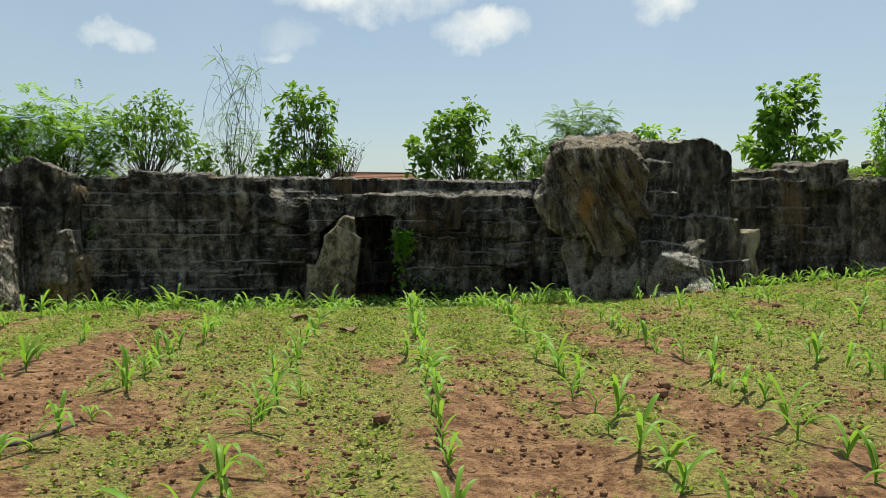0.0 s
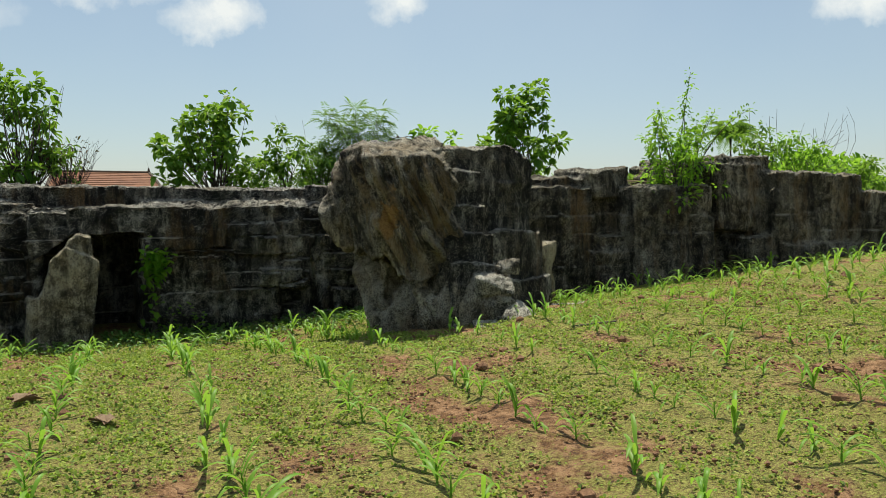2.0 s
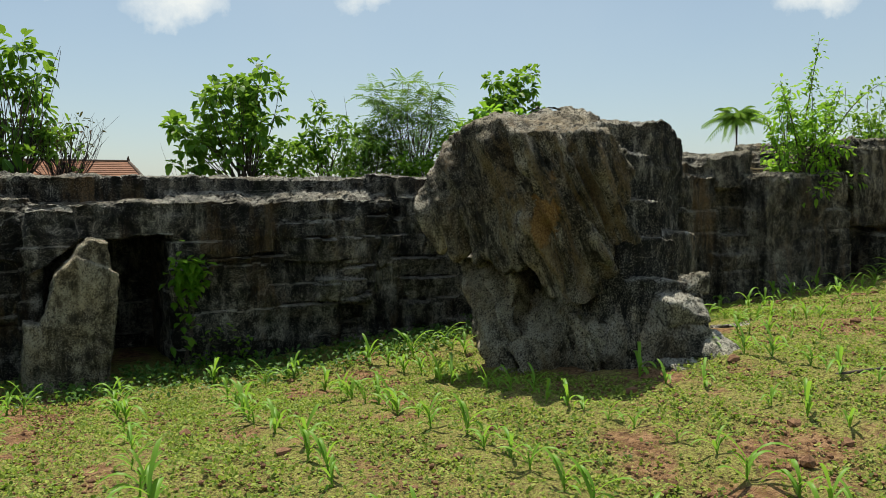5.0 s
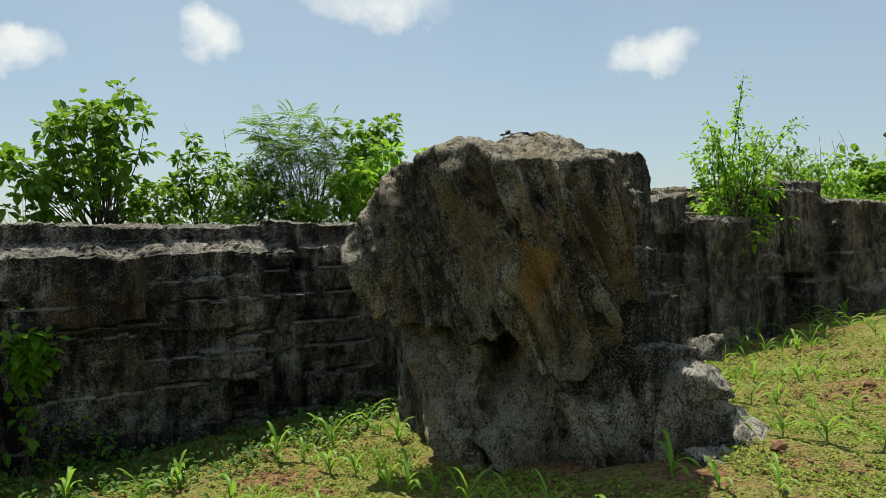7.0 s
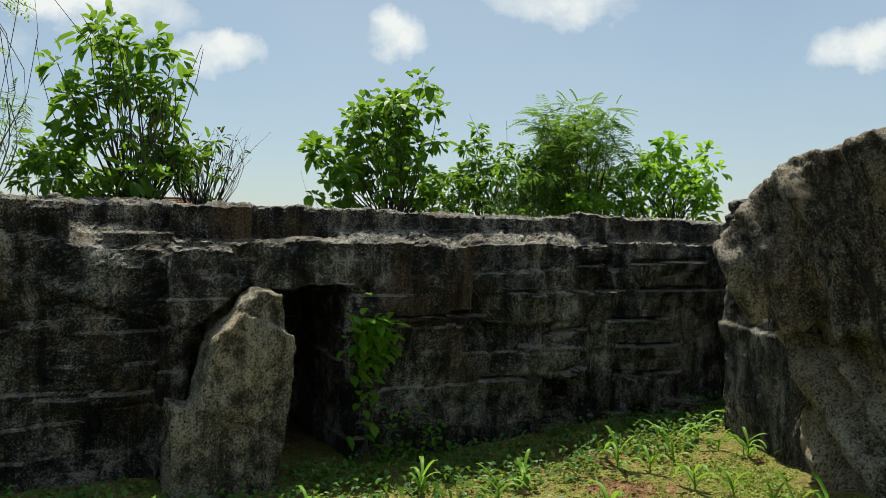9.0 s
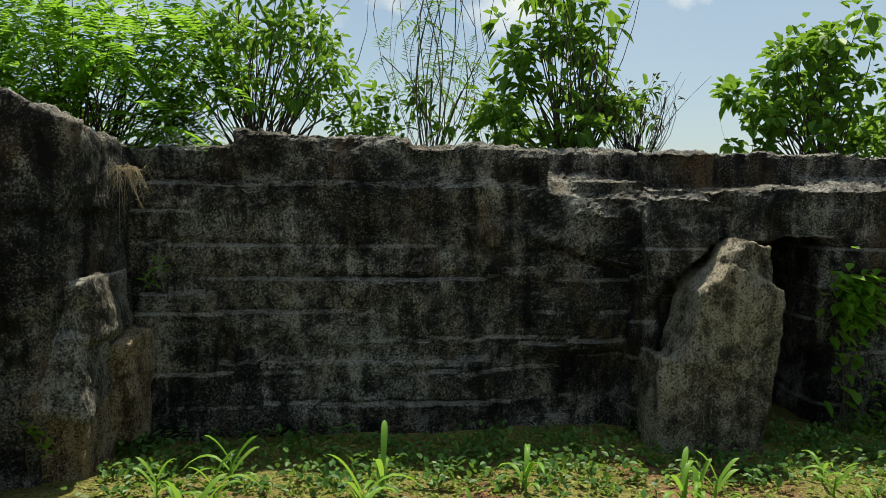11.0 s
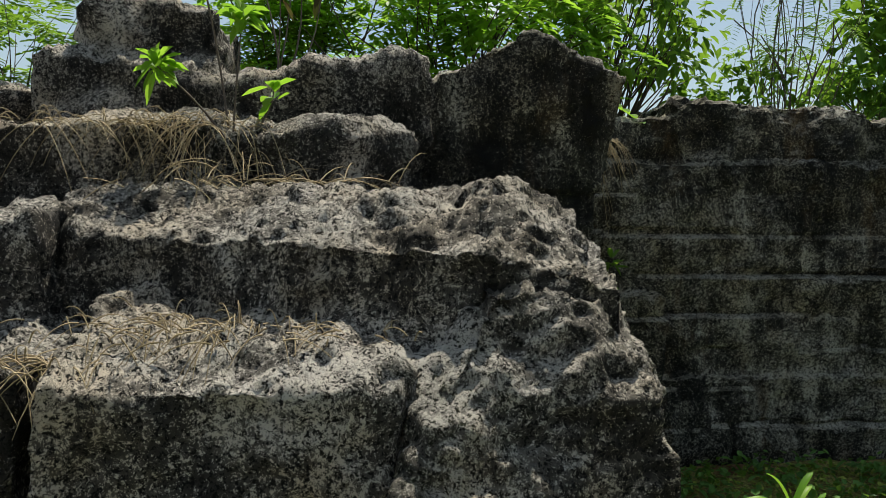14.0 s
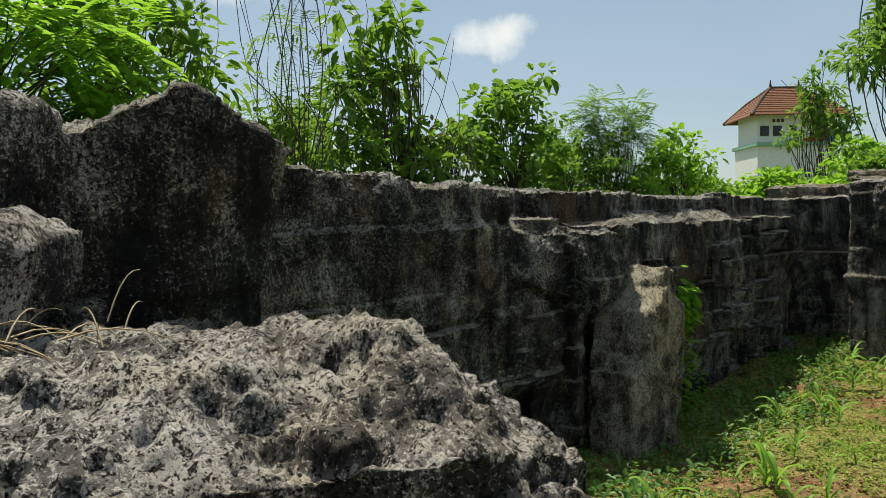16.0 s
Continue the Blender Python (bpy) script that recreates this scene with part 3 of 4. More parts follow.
rock_thing("stepped_ridge", "stepped black limestone ridge with cut ledges behind a boulder", "rock ridge", (5.4, -2.2, 0.3), [
    rock("upper_ridge", [block([(4.62, -3.80), (5.32, -3.55), (6.06, -3.10), (6.9, -1.3), (6.9, -0.6), (4.6, -0.6), (3.9, -2.2), (4.0, -3.4)], 0.0, (2.92, 3.0, 2.76, 2.70, 2.6, 2.6, 2.75, 2.9))], 0.034, ROCK, 0.06, 0.02, 1, cuts),
    rock("step", [block([(3.95, -4.05), (4.50, -4.02), (4.55, -3.4), (3.95, -3.4)], 0.0, (2.88, 2.90, 2.95, 2.95))], 0.028, ROCK, 0.04, 0.018, 1),
    rock("step", [block([(3.95, -4.22), (4.59, -4.15), (4.66, -3.4), (3.95, -3.4)], 0.0, (2.58, 2.60, 2.62, 2.6))], 0.028, ROCK, 0.04, 0.018, 1),
    rock("step", [block([(3.95, -4.32), (4.68, -4.26), (4.74, -3.4), (3.95, -3.4)], 0.0, (2.14, 2.13, 2.15, 2.15))], 0.028, ROCK, 0.04, 0.018, 1),
    rock("step", [block([(3.95, -4.48), (4.64, -4.45), (4.80, -3.4), (3.95, -3.4)], 0.0, (1.79, 1.77, 1.8, 1.8))], 0.028, ROCK, 0.04, 0.018, 1),
    rock("step", [block([(3.95, -4.60), (4.72, -4.58), (4.95, -3.6), (3.95, -3.6)], 0.0, (1.42, 1.36, 1.4, 1.4))], 0.028, ROCK, 0.05, 0.018, 1),
    rock("side_ledge", [block([(4.70, -4.02), (5.42, -3.72), (6.14, -3.24), (6.6, -2.6), (6.9, -0.6), (4.6, -0.6)], 0.0, (1.78, 1.78, 1.74, 1.25, 1.5, 1.7))], 0.034, ROCK, 0.05, 0.02, 1),
    rock("side_ledge", [block([(4.80, -4.25), (5.5, -3.82), (6.40, -3.12), (6.9, -2.35), (7.0, -0.6), (4.6, -0.6)], 0.0, (1.10, 1.08, 1.06, 1.0, 1.0, 1.1))], 0.034, ROCK, 0.06, 0.02, 1),
    rock("side_ledge", [block([(6.45, -2.75), (6.95, -2.42), (7.0, -1.8), (6.4, -1.8)], 0.0, (1.50, 1.54, 1.5, 1.5))], 0.03, ROCK_BROWN, 0.05, 0.02, 1)])


def stone(name, c, size, seed, mat, label, turn=0.0):
    random.seed(seed)
    h = []
    for _ in range(16):
        v = Vector([random.uniform(-1, 1) for _ in range(3)])
        m = max(abs(q) for q in v)
        v = Vector([q / m * random.uniform(0.75, 1) for q in v])
        h.append(Matrix.Rotation(turn, 3, "Z") @ Vector((v.x * size[0], v.y * size[1], v.z * size[2])) + Vector(c))
    ob = rock(name, [h], max(0.02, min(size) * 0.14), mat, 0.03, 0.014, 1)
    return tagged(ob, label, "rock", "fallen stones")


stone("rock", (4.46, -4.70, 1.12), (.30, .24, .16), 11, ROCK_PALE, "grey limestone rock lodged against a boulder", -0.4)
stone("rock", (4.74, -4.98, .76), (.27, .30, .19), 12, ROCK_PALE, "pale-topped square limestone rock beside a boulder", -0.5)
stone("rock", (4.22, -5.02, .60), (.20, .2, .13), 13, ROCK_PALE, "pale flat limestone rock lying on the field edge", -0.4)
stone("rock", (4.78, -4.52, 1.34), (.17, .15, .12), 16, ROCK_PALE, "pale limestone rock resting on a cut step", -0.3)
stone("rock", (6.6, -3.5, .58), (.45, .25, .1), 14, ROCK_GREY, "flat grey limestone rock by the field edge")

# ---- stepped outcrop ----
random.seed(3)
rock_thing("rock_pillar", "dark square limestone pillar joined to a quarry face", "rock pillar", (-5.7, 0.0, 0.0), [
    rock("pillar_shaft", [pts((-6.24, -0.62, 2.46), (-5.98, -0.66, 2.58), (-5.70, -0.70, 2.72), (-5.19, -0.68, 2.50), (-5.13, 1.2, 2.3), (-6.25, 1.2, 2.4), (-6.24, -0.62, -0.3), (-5.55, -0.62, -0.3), (-5.40, 0.0, -0.3), (-5.13, 1.2, -0.3), (-6.25, 1.2, -0.3))], 0.03, ROCK, 0.06, 0.024, 1, saw_cuts(5.5, [0.7, 1.3, 1.9], 0.9, 0.012)),
    rock("loose_slab", [box(-5.42, -5.12, -0.50, 0.35, 0.95, 1.40, 0.04), box(-5.5, -5.18, -0.60, 0.3, 0.5, 1.02, 0.05)], 0.028, ROCK_PALE, 0.06, 0.02, 2),
    rock("ochre_foot", [box(-5.6, -5.2, -0.55, 0.5, -0.3, 0.60, 0.05), box(-5.2, -4.98, -0.05, 0.6, 0.1, 0.9, 0.05)], 0.028, ROCK_OCHRE, 0.06, 0.02, 2)])
rock_thing("rock_ledge", "pitted grey limestone ledge with dry grass", "rock ledge", (-7.5, -0.3, 0.5), [
    rock("ledge_block", [block([(-7.15, -0.94), (-6.65, -0.97), (-6.22, -0.82), (-6.15, 1.2), (-7.15, 1.2)], 0.5, (2.36, 2.50, 2.55, 2.3, 2.3))], 0.03, ROCK_GREY, 0.07, 0.026, 1),
    rock("ledge_mound", [box(-8.2, -7.05, -0.55, 1.2, 0.5, 2.55, 0.1), box(-7.9, -7.25, -0.4, 1.0, 2.3, 2.80, 0.12)], 0.036, ROCK_GREY, 0.13, 0.03, 4),
    rock("ledge_mound", [box(-10.5, -8.1, -0.3, 1.2, 0.5, 2.45, 0.1)], 0.04, ROCK_GREY, 0.12, 0.03, 3),
    rock("ledge_shelf", [box(-10.5, -6.9, -1.18, 0.6, 0.2, 2.13, 0.04)], 0.034, ROCK_GREY, 0.06, 0.03, 2),
    rock("ledge_end", [box(-14, -10, -1.3, 1.2, 0.0, 2.4, 0.1)], 0.06, ROCK_GREY, 0.1, 0.04, 2)])
rock_thing("stepped_outcrop", "pitted grey limestone outcrop cut in broad steps", "rock outcrop", (-6.5, -1.8, 0.1), [
    rock("upper_step", [[Vector(q) for q in ((-7.7, -1.40, 1.88), (-6.6, -1.45, 1.90), (-6.05, -2.15, 1.91), (-5.82, -2.05, 1.84), (-5.80, -0.8, 1.80), (-7.7, -0.8, 1.88), (-7.7, -1.75, 1.73), (-6.85, -1.95, 1.74),
                                             (-6.45, -2.35, 1.74), (-6.2, -2.5, 1.72), (-5.78, -2.48, 1.62), (-7.7, -1.8, -0.2), (-6.85, -2.05, -0.2), (-6.2, -2.6, -0.2), (-5.65, -2.55, -0.2), (-5.65, -0.8, -0.2), (-7.7, -0.8, -0.2))]],
         0.02, ROCK_GREY, 0.07, 0.026, 2),
    rock("shoulder", [[Vector(q) for q in ((-6.62, -2.95, -.1), (-5.5, -2.88, -.1), (-5.48, -1.6, 0), (-6.55, -1.6, 0), (-6.45, -2.80, 1.10), (-5.68, -2.72, 1.18), (-5.62, -1.9, 1.62), (-6.2, -2.55, 1.64), (-5.85, -2.5, 1.60), (-6.4, -1.8, 1.7))]], 0.02, ROCK_GREY, 0.09, 0.028, 3),
    rock("lower_step", [[Vector(q) for q in ((-7.42, -2.74, -.2), (-6.42, -2.78, -.2), (-6.42, -1.6, -.2), (-7.42, -1.6, -.2), (-7.38, -2.66, 1.38), (-6.48, -2.66, 1.36), (-6.42, -1.95, 1.56), (-7.42, -1.85, 1.57))]], 0.02, ROCK_GREY, 0.07, 0.026, 2),
    rock("foot_ledge", [box(-7.35, -6.5, -3.0, -2.2, -0.2, 0.72, 0.07)], 0.03, ROCK_GREY, 0.08, 0.035, 3)])
far_step = rock("cut_block", [box(-9.6, -7.48, -2.55, -0.8, -0.2, 1.42, 0.06), box(-9.6, -7.6, -2.0, -0.8, -0.2, 1.8, 0.06), box(-12, -9.5, -2.6, -0.8, -0.2, 1.5, 0.1)], 0.03, ROCK_GREY, 0.08, 0.026, 3)
tagged(far_step, "grey pitted limestone block beside a narrow crack", "rock block")
stone("rock", (-6.62, -1.15, 1.98), (.38, .26, .24), 21, ROCK_GREY, "pale pitted limestone lump on a rock ledge")

# ---- plants ----


def frame_of(d):
    d = d.normalized()
    s = d.cross(Vector((0, 0, 1)))
    s = s.normalized() if s.length > 1e-4 else Vector((1, 0, 0))
    return d, s, s.cross(d)


def add_leaf(vs, fs, base, d, length, width, fold=0.25, droop=0.2):
    """A pointed oval leaf, folded along its rib and drooping at the tip."""
    d, s, u = frame_of(d)
    i = len(vs)
    tip = base + d * length - Vector((0, 0, droop * length))
    for a, w, k in ((0.28, 0.9, 0.3), (0.68, 0.85, 0.6)):
        c = base + d * (length * a) - Vector((0, 0, droop * length * a * k))
        for q in (-1, 1):
            vs.append(c + s * (q * w * width * 0.5) + u * (fold * width * 0.5))
    vs.append(base)
    vs.append(tip)
    fs.append((i + 4, i, i + 2, i + 5))
    fs.append((i + 4, i + 5, i + 3, i + 1))


def add_tube(vs, fs, pts, r0, r1, sides=5):
    i0 = len(vs)
    for k, p in enumerate(pts):
        d = (pts[min(k + 1, len(pts) - 1)] - pts[max(k - 1, 0)])
        d, s, u = frame_of(d)
        r = r0 + (r1 - r0) * k / (len(pts) - 1)
        for a in range(sides):
            t = 2 * math.pi * a / sides
            vs.append(p + s * (r * math.cos(t)) + u * (r * math.sin(t)))
    for k in range(len(pts) - 1):
        for a in range(sides):
            b = (a + 1) % sides
            fs.append((i0 + k * sides + a, i0 + k * sides + b, i0 + (k + 1) * sides + b, i0 + (k + 1) * sides + a))


def bend(a, b, sag, n=5):
    side = Vector((random.uniform(-1, 1), random.uniform(-1, 1), 0)) * sag
    return [a.lerp(b, q / n) + side * math.sin(math.pi * q / n) + Vector((0, 0, 0.25 * sag * math.sin(math.pi * q / n))) for q in range(n + 1)]


def rand_dir(up=0.0):
    while True:
        v = Vector((random.uniform(-1, 1), random.uniform(-1, 1), random.uniform(-1, 1)))
        if 0.1 < v.length < 1:
            return (v.normalized() + Vector((0, 0, up))).normalized()


def bush(name, at, size, clumps, per, leaf, leaf_len, mat, label, seed, style="oval", low=0.25, bare=2, category="bush", stem=0.018, bark=BARK):
    """A shrub: stems that fan from the base, clumps of leaves at their ends, with an uneven outline."""
    random.seed(seed)
    ob = thing(name, label, category, "", "", at)
    w, d, h = size
    sv, sf, lv, lf = [], [], [], []
    ends = []
    for _ in range(clumps):
        a, r = random.uniform(0, 2 * math.pi), random.random() ** 0.4
        q = random.uniform(low, 1.0)
        k = (0.35 + 0.65 * math.sin(math.pi * min(1, 0.18 + q * 0.72))) * random.uniform(0.55, 1.25)
        ends.append(Vector((w * 0.5 * r * k * math.cos(a), d * 0.5 * r * k * math.sin(a), h * q * random.uniform(0.74, 1.12))))
    roots = [Vector((random.uniform(-.1, .1) * w, random.uniform(-.1, .1) * d, -0.15)) for _ in range(max(3, clumps // 8))]
    for e in ends:
        b = random.choice(roots)
        add_tube(sv, sf, bend(b, e, 0.08 * h), stem * (0.5 + 0.5 * random.random()) * h / 2, 0.004 * h / 2)
    for _ in range(bare):
        b = random.choice(roots)
        e = Vector((random.uniform(-.55, .55) * w, random.uniform(-.5, .5) * d, h * random.uniform(.6, 1.02)))
        add_tube(sv, sf, bend(b, e, 0.22 * h), stem * 0.35 * h / 2, 0.003 * h / 2, 4)
    for e in ends:
        rad = random.uniform(0.07, 0.15) * (w + d) * 0.5
        for _ in range(per):
            o = rand_dir() * rad * random.random() ** 0.45
            c = e + Vector((o.x, o.y, o.z * 0.75))
            out = (o.normalized() + Vector((0, 0, 0.15)) + rand_dir() * 0.7).normalized()
            ln = leaf_len * random.uniform(0.65, 1.2)
            if style == "oval":
                add_leaf(lv, lf, c, out, ln, ln * leaf, 0.3, random.uniform(0.1, 0.6))
            else:                                          # feathery fronds
                out = (out + Vector((0, 0, 0.1))).normalized()
                fd, fs_, fu = frame_of(out)
                n = 7
                for q in range(1, n + 1):
                    t = q / n
                    p = c + fd * (ln * t) - Vector((0, 0, 0.35 * ln * t * t))
                    for sgn in (-1, 1):
                        add_leaf(lv, lf, p, (fs_ * sgn + fd * 0.5 - Vector((0, 0, 0.2))), ln * 0.36 * (1.15 - 0.6 * t), ln * leaf, 0.2, 0.1)
    if sv:
        part("stem", mesh_of("stem", sv, sf, bark, True), bark, ob)
    if lv:
        part("crown", mesh_of("crown", lv, lf, mat), mat, ob)
    return ob


TOP = 2.38
bush("bush", (2.5, 3.6, TOP), (2.25, 1.6, 1.98), 64, 20, 0.78, 0.16, LEAF, "dense round-leaved green bush on a quarry rim", 31, low=0.12)
bush("bush", (1.55, 3.4, TOP), (0.9, 0.7, 0.9), 8, 12, 0.75, 0.16, LEAF, "small trailing round-leaved bush beside a larger one", 32)
bush("bush", (4.1, 3.7, TOP), (0.9, 0.8, 1.75), 22, 22, 0.6, 0.13, LEAF, "slender green bush with thin stems on a quarry rim", 33, low=0.15)
bush("bush", (4.9, 3.9, TOP), (1.4, 1.1, 1.3), 40, 24, 0.45, 0.11, LEAF_FERN, "airy light-green bush on a quarry rim", 133, low=0.15)
bush("bush", (5.7, 3.6, TOP), (2.1, 1.5, 1.8), 56, 12, 0.10, 0.34, LEAF_FERN, "feathery-leaved bush on a quarry rim", 34, "fern", 0.25)
bush("bush", (7.1, 3.0, TOP), (1.9, 1.4, 1.45), 42, 22, 0.7, 0.15, LEAF_BRIGHT, "bright broad-leaved low bush on a quarry rim", 35, low=0.2)
bush("bush", (-1.05, 2.7, TOP), (1.7, 1.4, 2.1), 54, 18, 0.5, 0.19, LEAF, "open bush with long pointed leaves and dark stems", 36, low=0.12, bare=14)
bush("bush", (-0.3, 2.4, TOP), (0.8, 0.7, 0.9), 10, 12, 0.5, 0.12, LEAF, "low leafy bush among dark stems", 37)
bush("dead_bush", (-0.3, 2.5, TOP), (1.3, 0.9, 1.0), 22, 6, 0.4, 0.10, DEADLEAF, "leafless dark bush with shrivelled brown leaves", 38, low=0.4, bare=60, bark=DEADWOOD, stem=0.03)
bush("bush", (-2.5, 2.5, TOP), (1.1, 0.9, 2.9), 22, 5, 0.07, 0.30, LEAF_FERN, "tall sparse bush with feathery leaves and bare twigs", 39, "fern", 0.2, 12, bark=TWIG, stem=0.006)
bush("bush", (-2.9, 2.3, TOP), (0.9, 0.8, 0.9), 14, 14, 0.5, 0.12, LEAF, "low green bush on a quarry rim", 40)
bush("small_tree", (-4.35, 2.3, TOP), (2.1, 1.6, 1.75), 60, 24, 0.5, 0.13, LEAF, "small dark-trunked tree with dense green leaves", 41, low=0.32, bare=14, category="tree", stem=0.02)
bush("bush", (-5.9, 1.6, TOP - 0.1), (2.9, 1.8, 1.75), 62, 8, 0.14, 0.36, LEAF_BRIGHT, "bright bush with long compound leaves above rock ledges", 42, "fern", 0.15)
bush("bush", (-7.0, 2.2, TOP), (2.0, 1.4, 1.7), 44, 9, 0.13, 0.34, LEAF_BRIGHT, "green compound-leaved bush behind rock ledges", 43, "fern", 0.2)
bush("bush", (-5.0, 1.5, TOP - 0.15), (0.8, 0.7, 0.75), 16, 9, 0.13, 0.26, LEAF_BRIGHT, "bright drooping bush beside a rock pillar", 44, "fern", 0.1)
bush("bush", (-9.3, 1.8, TOP), (2.6, 1.8, 1.2), 40, 9, 0.12, 0.32, LEAF, "green compound-leaved bush behind a low ledge", 45, "fern", 0.1)
bush("bush", (10.45, -1.35, 2.05), (1.9, 1.5, 1.75), 60, 26, 0.6, 0.10, LEAF_BRIGHT, "bright leafy shrub hanging over a quarry edge", 46, low=0.05)


def shoot_shrub(at, tips, label, seed):
    """A shrub of long wands with small leaves all along them."""
    random.seed(seed)
    ob = thing("tall_shrub", label, "shrub", at=at)
    sv, sf, lv, lf = [], [], [], []
    for dx, dz, arch, n in tips:
        a, b = Vector((random.gauss(0, .1), random.gauss(0, .1), -0.1)), Vector((dx, random.gauss(0, .25), dz))
        line = [a.lerp(b, q / 10) + Vector((0, 0, arch * math.sin(math.pi * q / 10))) for q in range(11)]
        add_tube(sv, sf, line, 0.016, 0.004, 5)
        for _ in range(n):
            q = random.uniform(2.5, 9.99)
            c = line[int(q)].lerp(line[int(q) + 1], q % 1)
            d = rand_dir(0.3)
            add_leaf(lv, lf, c + d * random.uniform(0, 0.13), d, random.uniform(.06, .11), random.uniform(.035, .06), 0.25, 0.3)
    part("stem", mesh_of("stem", sv, sf, BARK, True), BARK, ob)
    part("leaves", mesh_of("leaves", lv, lf, LEAF_BRIGHT), LEAF_BRIGHT, ob)
    return ob


shoot_shrub((10.75, -1.1, 2.3), [(0.12, 2.45, 0.0, 150), (0.0, 1.9, 0.0, 90), (-0.45, 1.75, 0.1, 110), (-0.95, 1.45, 0.25, 100), (-0.6, 1.2, 0.1, 80), (0.95, 1.75, 0.25, 120), (1.65, 1.80, 0.35, 130), (0.6, 1.3, 0.1, 90), (0.3, 1.5, 0.0, 80)],
            "tall shrub with upright leafy wands on a quarry top", 47)
for k, (x, y, w, h) in enumerate(((13.2, -0.7, 1.8, 1.1), (14.5, -0.8, 1.9, 1.0), (15.7, -1.4, 2.0, 0.9), (17.6, 0.4, 2.4, 0.7), (10.6, 0.8, 1.6, 0.45), (8.8, 1.2, 1.6, 0.4), (19.5, 1.5, 3.0, 0.8))):
    bush("bush", (x, y, (2.65 if 13 < x < 15 else 2.2 if 15 < x < 16 else ground_z(x, y) - 0.05)), (w, 1.3, h), 34, 24, 0.55, 0.11, LEAF_BRIGHT if k % 2 else LEAF, "low bright green bush along a quarry top", 50 + k, low=0.05)
bush("bare_shrub", (16.3, 0.6, 2.3), (3.0, 1.4, 2.3), 3, 2, 0.4, 0.06, DEADLEAF, "leafless arching pale-twigged shrub", 60, low=0.5, bare=22, bark=TWIG)
bush("tree", (41.7, 55.0, 3.0), (8.0, 7.0, 10.5), 46, 30, 0.75, 0.75, LEAF, "distant round leafy tree", 61, low=0.3, category="tree")
bush("tree", (72.5, 9.2, 1.5), (15.0, 12.0, 27.0), 110, 44, 0.3, 1.1, LEAF_FERN, "tall drooping bamboo-like tree", 62, low=0.5, category="tree", stem=0.008)
bush("tree", (84.6, 20.6, 2.0), (9.0, 8.0, 15.5), 40, 22, 0.5, 0.8, LEAF_FERN, "distant tree with a thin airy crown", 63, low=0.55, category="tree", bare=14, stem=0.012)
for k, (x, y, w, h) in enumerate(((24.0, 6.5, 4.0, 1.3), (30.0, 4.6, 5.0, 2.6), (36.0, 6.0, 6.0, 3.2), (27.0, 10.0, 5.0, 1.2), (21.0, 3.5, 3.4, 1.0), (45.0, 12.0, 7.0, 1.2))):
    bush("bush", (x, y, ground_z(x, y) - 0.1), (w, 3.0, h), 44, 34, 0.55, 0.2 + 0.006 * x, LEAF_BRIGHT if k % 2 == 0 else LEAF, "bright green thicket on a distant bank", 70 + k, low=0.05)

for k, (x, y, w, h, m) in enumerate(((3.4, 3.3, 1.0, 0.8, LEAF), (4.6, 3.2, 1.3, 0.9, LEAF_FERN), (6.4, 3.0, 1.3, 1.1, LEAF_BRIGHT), (5.3, 2.9, 1.2, 0.6, LEAF_BRIGHT), (-3.3, 2.5, 0.8, 0.7, LEAF), (-1.8, 2.4, 0.7, 0.8, LEAF))):
    bush("bush", (x, y, TOP - 0.03), (w, 0.9, h), 24, 22, 0.5, 0.10, m, "low leafy bush filling a gap on a quarry rim", 120 + k, low=0.08)

# creeper in the doorway, low weeds at the foot of the wall
random.seed(5)
vine = thing("creeper", "bright green creeper hanging beside a quarry doorway", "creeper", at=(0.92, 0.30, 0.0))
lv, lf = [], []
for q in range(7):
    sv, sf = [], []
    a = Vector((random.uniform(-.08, .12), random.uniform(-.02, .04), -0.02))
    b = Vector((random.uniform(-.14, .16), -0.1, random.uniform(1.1, 1.55)))
    add_tube(sv, sf, bend(a, b, 0.05, 6), 0.006, 0.003, 4)
    part("stem", mesh_of("stem", sv, sf, TWIG, True), TWIG, vine)
for q in range(240):
    z = random.choice((random.gauss(1.22, 0.13), random.gauss(1.22, 0.13), random.gauss(1.22, 0.13), random.gauss(1.22, 0.13), random.uniform(0.3, 1.3)))
    c = Vector((random.gauss(0.02, 0.10), random.uniform(-.16, -.03), max(0.05, z)))
    add_leaf(lv, lf, c, Vector((random.uniform(-1, 1), -0.7, random.uniform(-.5, .4))), random.uniform(.08, .15), random.uniform(.06, .10), 0.2, 0.4)
for q in range(120):
    c = Vector((random.uniform(0.05, 0.9), random.uniform(-.06, 0.06), random.uniform(0.02, 0.55) * random.random()))
    add_leaf(lv, lf, c, Vector((random.uniform(-1, 1), -0.8, random.uniform(-.2, .6))), random.uniform(.05, .09), random.uniform(.035, .06), 0.2, 0.4)
part("leaves", mesh_of("leaves", lv, lf, LEAF_BRIGHT), LEAF_BRIGHT, vine)


def soil_z(x, y):
    p = Vector((x, y, 0))
    return ground_z(x, y) + 0.035 * fractal(p, 0.9, 2) + 0.028 * fractal(p, 4.5, 3)


def blocked(x, y):
    """Under rock or beyond the field."""
    if y > 0.45 or (x > 7.4 and y > -1.6) or (x < -5.2 and y > -2.75) or (x > 12 and y > -2.2):
        return True
    if -0.8 < x < 0.1 and y > -0.22:
        return True
    return (4.2 < x < 6.8 and -3.9 < y < -0.6) or (3.5 < x < 4.9 and -4.7 < y < -2.3)


